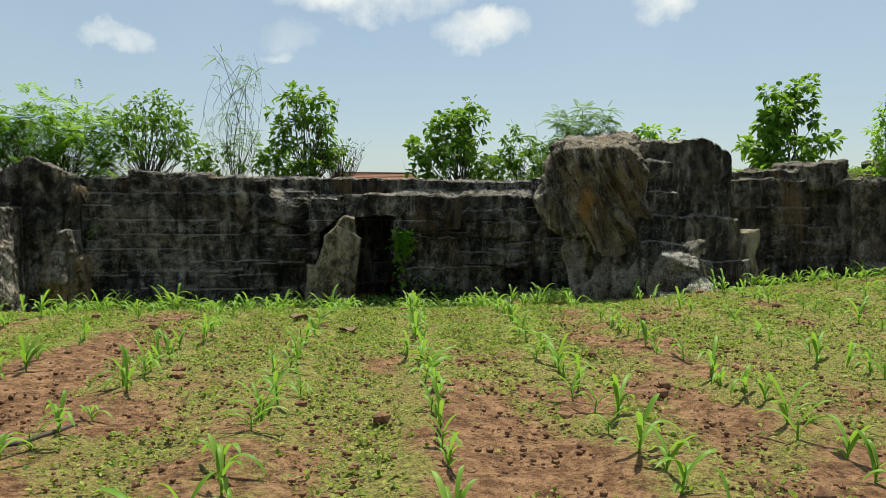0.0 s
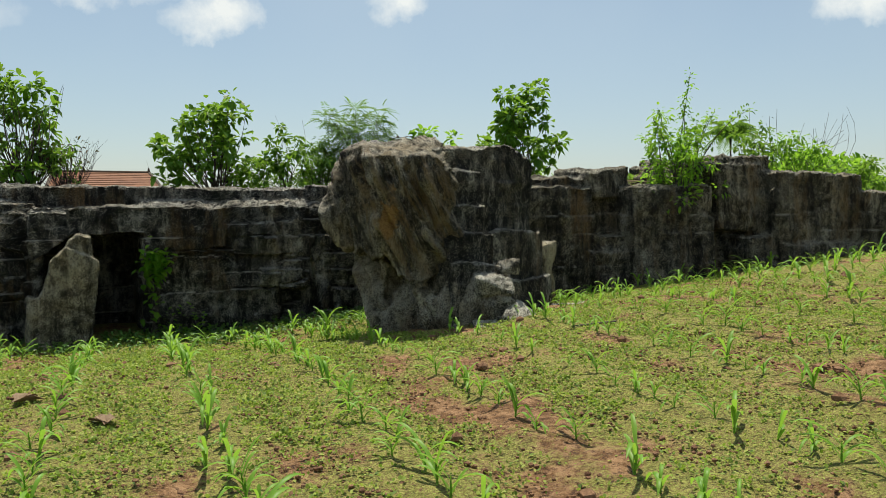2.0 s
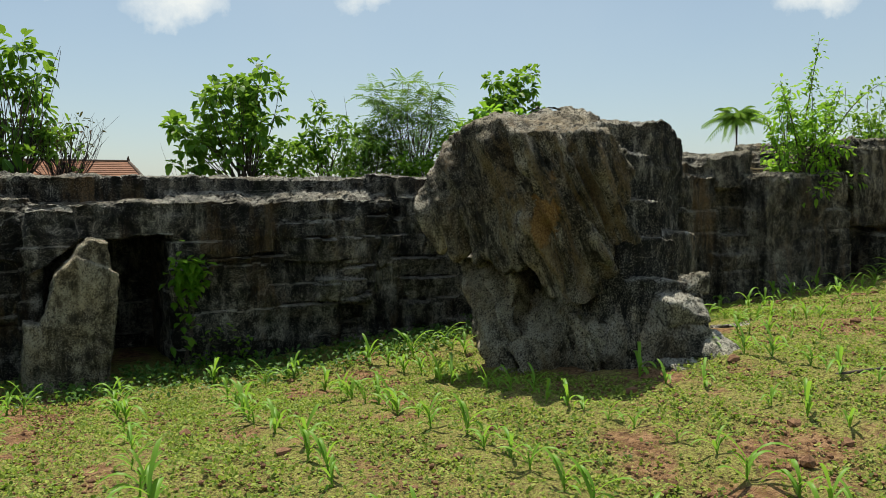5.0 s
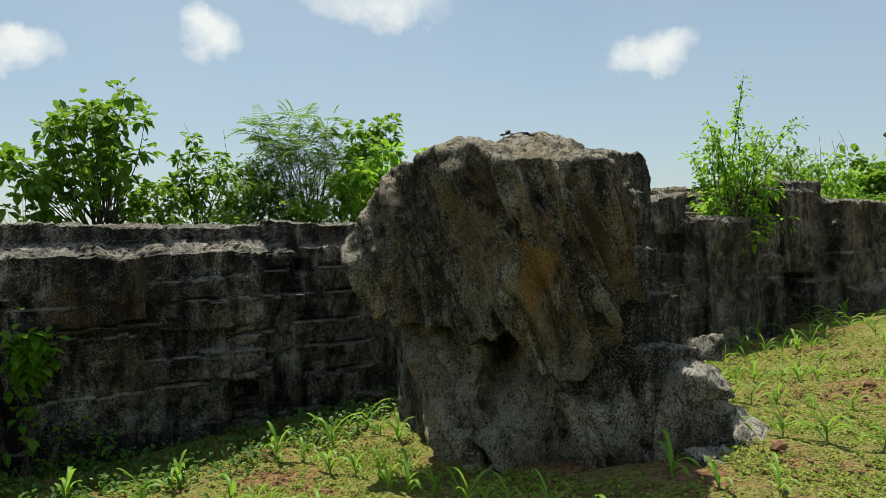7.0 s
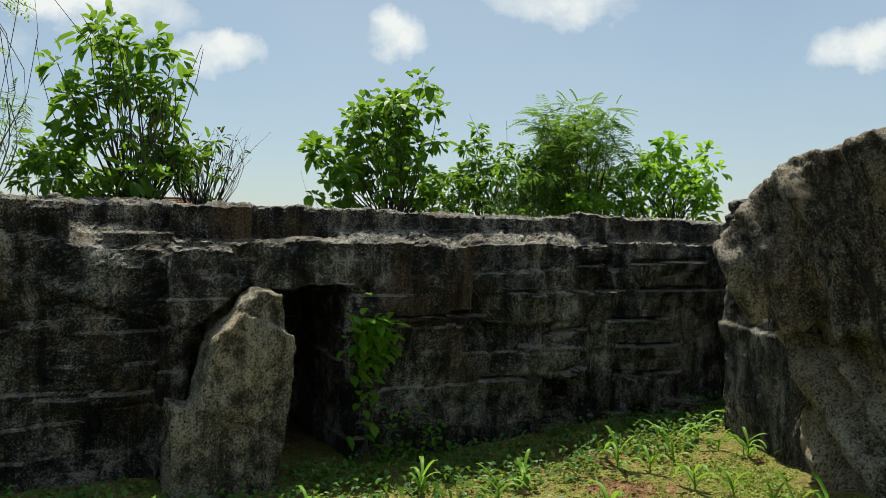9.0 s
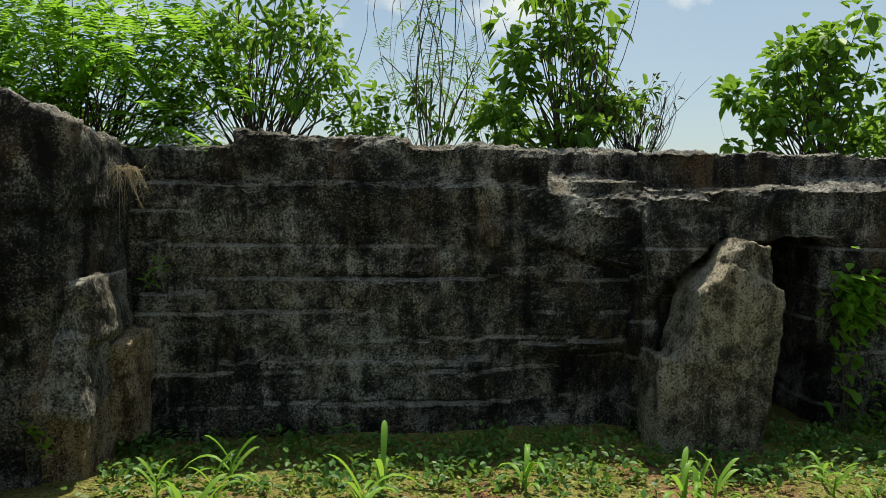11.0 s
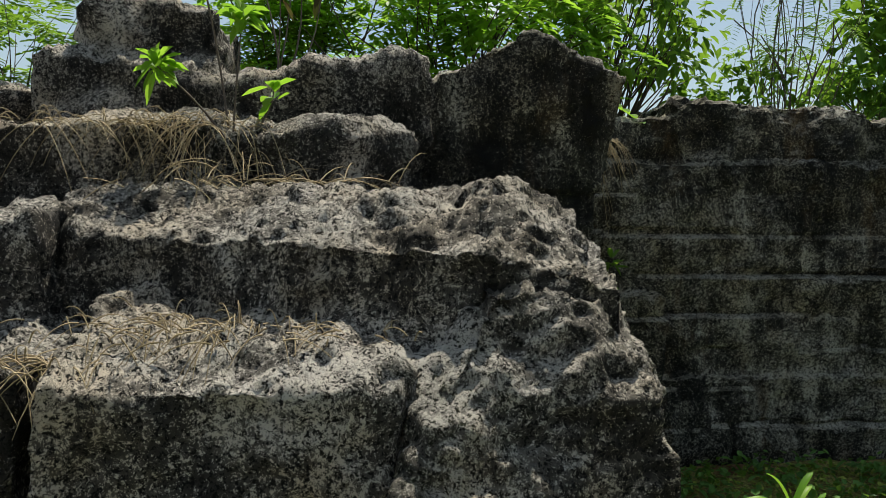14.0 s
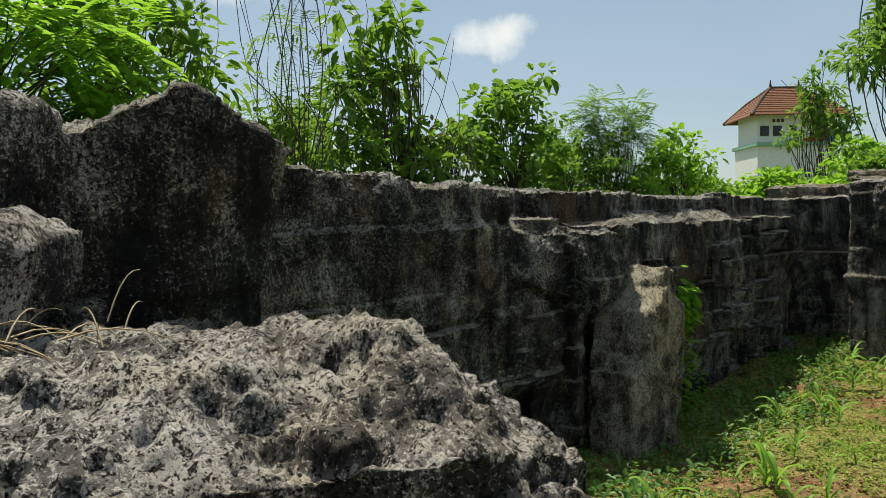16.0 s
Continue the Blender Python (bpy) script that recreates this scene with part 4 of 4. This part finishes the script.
random.seed(8)
lv, lf = [], []
made = 0
while made < 110000:
    q = random.random()
    if q < 0.55:
        x, y = random.uniform(-8, 10), random.uniform(-13.5, 0.4)
    elif q < 0.85:
        x, y = random.uniform(-6, 8), random.uniform(-9, 0.4)
    else:
        x, y = random.uniform(-5, 16), random.uniform(-3.2, 0.4)
    made += 1
    if blocked(x, y):
        continue
    shade = y > -1.4 and x < 7
    if shade and random.random() < 0.75:
        continue
    if not shade and cover_density(x, y) + random.uniform(-.35, .35) < -0.02:
        continue
    c = Vector((x, y, soil_z(x, y) - 0.004))
    big = random.uniform(0.6, 1.5) if not shade else random.uniform(0.8, 1.8)
    for _ in range(4):
        add_leaf(lv, lf, c + Vector((random.gauss(0, .02), random.gauss(0, .02), random.uniform(0, .02) * big)), rand_dir(0.5), 0.025 * big, 0.017 * big, 0.2, 0.2)
tagged(new("weeds", mesh_of("weeds", lv, lf, WEED)), "low yellow-green weeds spread over tilled soil", "weeds", kind="stuff")
lv, lf = [], []
for _ in range(1200):
    x, y = random.uniform(-5.1, 7.0), random.uniform(-0.75, 0.5) - abs(random.gauss(0, .25))
    if blocked(x, y):
        continue
    c = Vector((x, y, soil_z(x, y)))
    for _ in range(5):
        add_leaf(lv, lf, c + Vector((random.gauss(0, .04), random.gauss(0, .04), random.uniform(0.01, .13))), rand_dir(0.3), random.uniform(.04, .085), random.uniform(.03, .055), 0.2, 0.3)
tagged(new("undergrowth", mesh_of("undergrowth", lv, lf, LEAF_DARK)), "dark green leafy undergrowth along the foot of a rock face", "undergrowth", kind="stuff")
# grass fringe on the terrace edge
lv, lf = [], []
for _ in range(5200):
    x = random.uniform(-10, 17)
    rim = {True: 1.9, False: 0.5}[x < 6.3] if x > -5.3 else 0.4
    y = rim + abs(random.gauss(0, 0.7)) - (0.10 * (x - 12) if x > 12 else 0)
    d = fractal(Vector((x, y, 9)), 0.8, 2)
    if x < 3 and d < 0.05:
        continue
    c = Vector((x, y, max(ground_z(x, y + 0.6), 2.36) - 0.02 + (0.35 if x > 9 else 0) * ease(0, 1, 1 - abs(y - rim))))
    for _ in range(3):
        add_leaf(lv, lf, c + Vector((random.gauss(0, .05), random.gauss(0, .05), 0)), rand_dir(1.1), random.uniform(.1, .26), 0.014, 0.1, 0.35)
tagged(new("rim_grass", mesh_of("rim_grass", lv, lf, LEAF_BRIGHT)), "tufts of green grass along a quarry rim", "grass", kind="stuff")

# clods of earth
random.seed(14)
cv, cf = [], []
ico = bmesh.new()
bmesh.ops.create_icosphere(ico, subdivisions=1, radius=1)
base_v = [v.co.copy() for v in ico.verts]
base_f = [[v.index for v in f.verts] for f in ico.faces]
ico.free()
for _ in range(20000):
    x, y = random.uniform(-7, 10), random.uniform(-13.5, -0.8)
    if blocked(x, y) or cover_density(x, y) > 0.45:
        continue
    r = random.choice((0.006, 0.009, 0.013, 0.018)) if random.random() < 0.99 else random.uniform(0.03, 0.055)
    c = Vector((x, y, soil_z(x, y) + r * 0.25))
    i = len(cv)
    for v in base_v:
        cv.append(c + Vector((v.x * r * random.uniform(.8, 1.4), v.y * r * random.uniform(.8, 1.4), v.z * r * random.uniform(.6, 1.1))))
    cf.extend([[k + i for k in f] for f in base_f])
CLOD = plain("earth_clod", (0.10, 0.045, 0.025), (0.30, 0.17, 0.095), 12, 0.95, 0, 0.5)
tagged(new("earth_clods", mesh_of("earth_clods", cv, cf, CLOD)), "crumbled reddish clods of earth on tilled soil", "clods", kind="stuff")


# ---- corn seedlings ----
def corn_mesh(seed):
    """The stalk and the single blades of one seedling."""
    random.seed(seed)
    n = random.randint(5, 7)
    turn = random.uniform(0, 6.28)
    blades = []
    for k in range(n):
        vs, fs = [], []
        a = turn + (k % 2) * math.pi + random.uniform(-.5, .5)
        out = Vector((math.cos(a), math.sin(a), 0))
        side = Vector((-math.sin(a), math.cos(a), 0))
        ln = random.uniform(0.17, 0.28) * (0.7 + 0.3 * k / n)
        lean, h0 = random.uniform(0.4, 1.05), 0.015 + 0.018 * k
        arch = random.uniform(0.7, 1.3)
        for q in range(7):
            t = q / 6
            c = out * (ln * lean * t) + Vector((0, 0, h0 + ln * (1.15 * t - arch * t * t * lean)))
            w = 0.0145 * (0.35 + 1.5 * t) * (1 - t) ** 0.55 + 0.0012
            vs.extend((c - side * w + Vector((0, 0, 0.5 * w)), c, c + side * w + Vector((0, 0, 0.5 * w))))
        for q in range(6):
            c = 3 * q
            fs.append((c, c + 1, c + 4, c + 3))
            fs.append((c + 1, c + 2, c + 5, c + 4))
        blades.append(mesh_of("leaf", vs, fs, CORN, True))
    vs, fs = [], []
    add_tube(vs, fs, [Vector((0, 0, -0.02)), Vector((0, 0, 0.05)), Vector((0.004, 0, 0.12))], 0.007, 0.004, 5)
    return mesh_of("corn_seedling", vs, fs, CORN, True), blades


kinds = [corn_mesh(200 + k) for k in range(9)]
random.seed(77)
spots = []
for row in range(-10, 18):
    y = -14.6
    while y < -0.7:
        y += (random.uniform(0.16, 0.42) if random.random() < 0.9 else 0.7) * (1.7 if y > -2.6 else 1)
        x = 0.9 + row * 1.03 + 0.077 * (y + 1.5) + random.gauss(0, 0.045)
        if not blocked(x, y) and y < -0.7 and not (x < -4.6 and y > -3.2) and soil_z(x, y) < 1.7:
            spots.append((x, y))
for k in range(10):
    x, y = random.uniform(-4.8, 7.0), random.uniform(-1.9, -0.9)
    if not blocked(x, y):
        spots.append((x, y))
spots.sort(key=lambda p: abs(p[0] - 1.5) + 0.8 * abs(p[1] + 4.5))
rest_v, rest_f = [], []
for k, (x, y) in enumerate(spots):
    size = random.uniform(0.75, 1.3) * (1 + 0.45 * ease(-4.0, -1.2, y))
    m = pose(x, y, soil_z(x, y), random.uniform(-8, 8), random.uniform(-8, 8), random.uniform(0, 360)) @ Matrix.Diagonal((size, size, size, 1))
    stalk, blades = random.choice(kinds)
    if k < 290:
        ob = new("corn_seedling", stalk)
        ob.matrix_world = m
        for me in blades:
            new("leaf", me).parent = ob
        tagged(ob, "young corn seedling with arching leaves in red soil" if y < -2.2 else "larger corn seedling with long arching leaves by a rock face", "corn plant", "corn rows")
    else:
        for me in (stalk, *blades):
            i = len(rest_v)
            rest_v.extend(m @ v.co for v in me.vertices)
            rest_f.extend([i + q for q in p.vertices] for p in me.polygons)
tagged(new("corn_field", mesh_of("corn_field", rest_v, rest_f, CORN, True)), "rows of young corn seedlings across a tilled field", "corn plants", kind="stuff")

# ---- dry grass, saplings and litter ----


def dry_tuft(at, n, length, spread, label, seed, fall=0.8, lean=(0, 0, 0)):
    random.seed(seed)
    vs, fs = [], []
    for _ in range(n):
        a = Vector((random.gauss(0, spread), random.gauss(0, spread * 0.5), 0))
        d = (rand_dir(0.5) + Vector(lean)).normalized()
        ln = length * random.uniform(0.5, 1.2)
        pts = [a + d * (ln * q / 5) - Vector((0, 0, fall * ln * (q / 5) ** 2)) for q in range(6)]
        add_tube(vs, fs, pts, 0.0028, 0.0012, 3)
    ob = new("dry_grass_tuft", mesh_of("dry_grass_tuft", vs, fs, STRAW, True))
    ob.location = at
    return tagged(ob, label, "dry grass", kind="stuff")


dry_tuft((-7.25, -1.18, 2.15), 150, 0.32, 0.11, "straw-coloured dry grass clump hanging over a rock ledge", 1, 1.0, (0, -0.5, -.1))
dry_tuft((-7.6, -1.22, 2.15), 90, 0.22, 0.2, "thin dry grass along a rock ledge", 2, 0.8, (0, -0.3, 0))
dry_tuft((-6.95, -2.3, 1.48), 170, 0.16, 0.26, "flattened dry grass litter on a rock step", 3, 0.6, (0, 0, -.25))
dry_tuft((-7.0, -1.45, 1.92), 110, 0.30, 0.25, "loose dry stalks lying on a rock step", 4, 0.5, (0.3, 0, -.3))
dry_tuft((-5.08, 0.1, 2.2), 60, 0.26, 0.06, "dry grass hanging from a rock pillar", 5, 1.3, (0.3, -0.3, 0))
dry_tuft((-7.44, -2.45, 1.40), 60, 0.22, 0.1, "dry grass in a rock crack", 6, 0.7, (0, -0.4, 0))
dry_tuft((-6.4, -3.02, 0.75), 60, 0.2, 0.12, "dry grass at the foot of an outcrop", 7, 0.8, (0, -0.3, 0))
dry_tuft((9.6, -0.6, 2.52), 120, 0.4, 0.3, "dry straw on a quarry top", 8, 0.6, (0, -0.2, 0))


def sapling(at, top, clumps, label, seed, mat=LEAF_BRIGHT):
    random.seed(seed)
    ob = thing("sapling", label, "plant", "", "", at)
    sv, sf, lv, lf = [], [], [], []
    for dx, dy, z, n in clumps:
        e = Vector((dx, dy, z))
        add_tube(sv, sf, bend(Vector((random.gauss(0, .02), 0, -0.05)), e, 0.05), 0.006, 0.003, 4)
        for _ in range(n):
            d = rand_dir(0.35)
            add_leaf(lv, lf, e + d * 0.02 + Vector((0, 0, random.uniform(-.05, .03))), d, random.uniform(.07, .12), random.uniform(.035, .05), 0.25, 0.3)
    part("stem", mesh_of("stem", sv, sf, TWIG, True), TWIG, ob)
    part("leaves", mesh_of("leaves", lv, lf, mat), mat, ob)
    return ob


sapling((-7.1, -1.25, 2.1), 1, [(-.28, -.1, .28, 30), (0.05, 0.0, .52, 26), (.18, .0, .2, 10), (-.14, 0, .78, 18)], "spindly sapling with bright green leaves on a ledge", 91)
sapling((-6.95, -0.6, 2.4), 1, [(.0, 0, .45, 4), (.1, 0, .55, 3), (.2, .1, .5, 3), (.05, .1, .7, 2), (-.12, 0, .6, 2)], "dry leafless weed stalks on a ledge", 92, DEADLEAF)
sapling((-4.95, 0.35, 1.3), 1, [(.05, -.05, .12, 14), (0.0, -.06, .0, 6)], "small green plant growing from a rock crack", 93, LEAF)
sapling((-5.5, -0.65, 0.1), 1, [(.0, -.05, .32, 8), (.12, -.1, .2, 6)], "small weed at the foot of a rock pillar", 94)


def litter(name, pts, r, mat, label, category):
    vs, fs = [], []
    add_tube(vs, fs, [Vector(p) for p in pts], r, r * 0.7, 6)
    return tagged(new(name, mesh_of(name, vs, fs, mat, True)), label, category)


def on_soil(x, y, up=0.015):
    return (x, y, soil_z(x, y) + up)


litter("stick", [on_soil(-2.3, -11.3), on_soil(-2.05, -11.1), on_soil(-1.85, -10.8, 0.02)], 0.018, TWIG, "broken grey stick lying on the soil", "stick")
litter("stick", [on_soil(4.6, -6.2), on_soil(4.8, -6.3, .03), on_soil(5.05, -6.45)], 0.014, TWIG, "short brown stick lying among seedlings", "stick")
litter("stick", [on_soil(1.5, -10.3), on_soil(1.62, -10.15)], 0.012, STRAW, "short pale stalk lying on the soil", "stick")
litter("bamboo_pole", [(9.0, 0.2, 2.66), (10.2, -0.5, 2.62), (11.0, -1.2, 2.55)], 0.02, STRAW, "pale bamboo pole lying over a quarry edge", "pole")
litter("bamboo_pole", [(15.9, -2.75, 1.0), (15.7, -2.6, 1.7), (15.5, -2.4, 2.45)], 0.03, STRAW, "bamboo pole leaning on a quarry face", "pole")
for x, y, a in ((-0.87, -6.62, 0.3), (-0.26, -7.52, 1.2)):
    vs, fs = [], []
    for q in range(3):
        add_leaf(vs, fs, Vector((0.02 * q, 0.015 * q, 0.0)), Vector((math.cos(a + .5 * q), math.sin(a + .5 * q), 0.12)), 0.24, 0.12, 0.5, 0.15)
    ob = new("fallen_leaf", mesh_of("fallen_leaf", vs, fs, plain("dry_leaf", (0.16, 0.10, 0.06), (0.30, 0.21, 0.13), 15)))
    ob.location = on_soil(x, y, 0.03)
    tagged(ob, "large curled brown dry leaf on soil", "leaf", "fallen leaves")

# ---- distant buildings ----
PLASTER = plain("white_plaster", (0.62, 0.63, 0.62), (0.78, 0.78, 0.76), 1.5)
TILE = plain("terracotta_tile", (0.13, 0.055, 0.03), (0.26, 0.115, 0.06), 2.0)
DARKW = plain("dark_wood", (0.05, 0.035, 0.025), (0.12, 0.08, 0.055), 5)
GLASS = plain("dark_glass", (0.02, 0.02, 0.025), (0.05, 0.055, 0.06), 1, 0.15)
TRIM_GREEN = plain("green_paint", (0.18, 0.36, 0.28), (0.25, 0.44, 0.34), 3)


def block_part(name, c, s, mat, parent, label=""):
    bm = bmesh.new()
    bmesh.ops.create_cube(bm, size=1, matrix=Matrix.LocRotScale(c, None, s))
    return part(name, bm, mat, parent, label)


def roof_part(parent, w, d, z, h, ridge, rows=14):
    """A hipped tile roof in overlapping courses, with ridge caps."""
    rf = None
    vs, fs = [], []
    for k in range(rows):
        a, b = k / rows, (k + 1) / rows
        za, zb = z + h * a ** 0.85, z + h * b ** 0.85
        wa, wb = w + (ridge - w) * a, w + (ridge - w) * b
        da, db = d * (1 - a), d * (1 - b)
        i = len(vs)
        lift = h * 0.022
        vs.extend([Vector(q) for q in ((-wa / 2, -da / 2, za + lift), (wa / 2, -da / 2, za + lift), (wa / 2, da / 2, za + lift), (-wa / 2, da / 2, za + lift),
                                       (-wb / 2, -db / 2, zb), (wb / 2, -db / 2, zb), (wb / 2, db / 2, zb), (-wb / 2, db / 2, zb),
                                       (-wa / 2, -da / 2, za - lift), (wa / 2, -da / 2, za - lift), (wa / 2, da / 2, za - lift), (-wa / 2, da / 2, za - lift))])
        for q in range(4):
            n = (q + 1) % 4
            fs.append((i + q, i + n, i + 4 + n, i + 4 + q))
            fs.append((i + 8 + q, i + 8 + n, i + n, i + q))
            if k:
                fs.append((i - 8 + q, i - 8 + n, i + 8 + n, i + 8 + q))
    rf = part("roof", mesh_of("roof", vs, fs, TILE), TILE, parent, "terracotta tile roof")
    rv, rfs = [], []
    for sx in (-1, 1):
        for sy in (-1, 1):
            add_tube(rv, rfs, [Vector((sx * w / 2, sy * d / 2, z)), Vector((sx * (w + ridge) / 4, sy * d / 4, z + h * 0.56)), Vector((sx * ridge / 2, 0, z + h))], 0.02 * w, 0.015 * w, 6)
        add_tube(rv, rfs, [Vector((sx * ridge / 2, 0, z + h)), Vector((sx * ridge / 2, 0, z + h * 1.25))], 0.018 * w, 0.004 * w, 6)
    add_tube(rv, rfs, [Vector((-ridge / 2, 0, z + h)), Vector((ridge / 2, 0, z + h))], 0.018 * w, 0.018 * w, 6)
    part("ridge_cap", mesh_of("ridge_cap", rv, rfs, DARKW, True), DARKW, rf)
    return rf


BH, BD = 73.1, 250.0
hx, hy = -7.41 + BD * math.sin(radians(BH)), -3.4 + BD * math.cos(radians(BH))
house = thing("house", "white two-storey house with a hipped terracotta tile roof", "house", at=(hx, hy, 3.6))
house.rotation_euler = (0, 0, radians(-BH + 22))
block_part("wall", (0, 0, 9.0), (22, 18, 18.4), PLASTER, house)
block_part("wall", (-3, 0, 22.5), (15, 15, 9), PLASTER, house)
block_part("ledge", (0, -0.4, 18.4), (23.5, 20, 0.9), TRIM_GREEN, house, "green-painted roof terrace edge")
block_part("awning", (8.2, -4, 23.5), (6, 8, 6.5), DARKW, house, "dark slatted screen")
roof_part(house, 27, 23, 26.2, 9.0, 8.0)
for x in (-8.5, -5.0, -1.0):
    wnd = block_part("window", (x, -7.55, 22.2), (2.4, 0.3, 2.8), DARKW, house)
    block_part("pane", (0, 0, 0), (1, 1, 1), GLASS, wnd).matrix_local = Matrix.LocRotScale((x, -7.75, 22.2), None, (1.8, 0.1, 2.2))
for x in (-6, -4.8, -3.6):
    block_part("vent", (x, -7.6, 25.0), (0.7, 0.3, 0.9), DARKW, house)
block_part("tarp", (4, -10.2, 19.5), (5, 0.8, 1.2), plain("red_cloth", (0.5, 0.04, 0.04), (0.6, 0.07, 0.06), 3), house, "red cloth")
block_part("tarp", (8.5, -10.2, 19.5), (3.5, 0.8, 1.1), plain("blue_cloth", (0.04, 0.12, 0.4), (0.07, 0.18, 0.5), 3), house, "blue cloth")
low_house = thing("house", "low house with a long terracotta tile roof beyond a quarry", "house", at=(1.9, 32.0, 1.5))
block_part("wall", (0, 0, 0.7), (4.6, 5, 1.5), PLASTER, low_house)
roof_part(low_house, 5.4, 6.0, 1.3, 1.1, 4.6, 10)

# ---- palm ----
random.seed(19)
palm = thing("palm_tree", "distant palm tree with drooping fronds", "palm", at=(42.5, 28.5, 0.9))
vs, fs = [], []
add_tube(vs, fs, [Vector((0, 0, -.3)), Vector((.2, 0, 3)), Vector((.1, 0, 6.4))], 0.2, 0.13, 8)
part("trunk", mesh_of("trunk", vs, fs, BARK, True), BARK, palm)
lv, lf = [], []
for k in range(26):
    a = k * 2.399
    el = random.uniform(-0.2, 1.9)
    d = Vector((math.cos(a), math.sin(a), el)).normalized()
    s = Vector((-math.sin(a), math.cos(a), 0))
    for q in range(1, 15):
        t = q / 14
        c = Vector((.1, 0, 6.4)) + d * (2.3 * t) - Vector((0, 0, 1.3 * t * t))
        for g in (-1, 1):
            add_leaf(lv, lf, c, s * g + d * 0.7 - Vector((0, 0, 0.5)), 0.75 * (1.1 - 0.6 * t), 0.07, 0.1, 0.4)
part("crown", mesh_of("crown", lv, lf, LEAF_FERN), LEAF_FERN, palm)
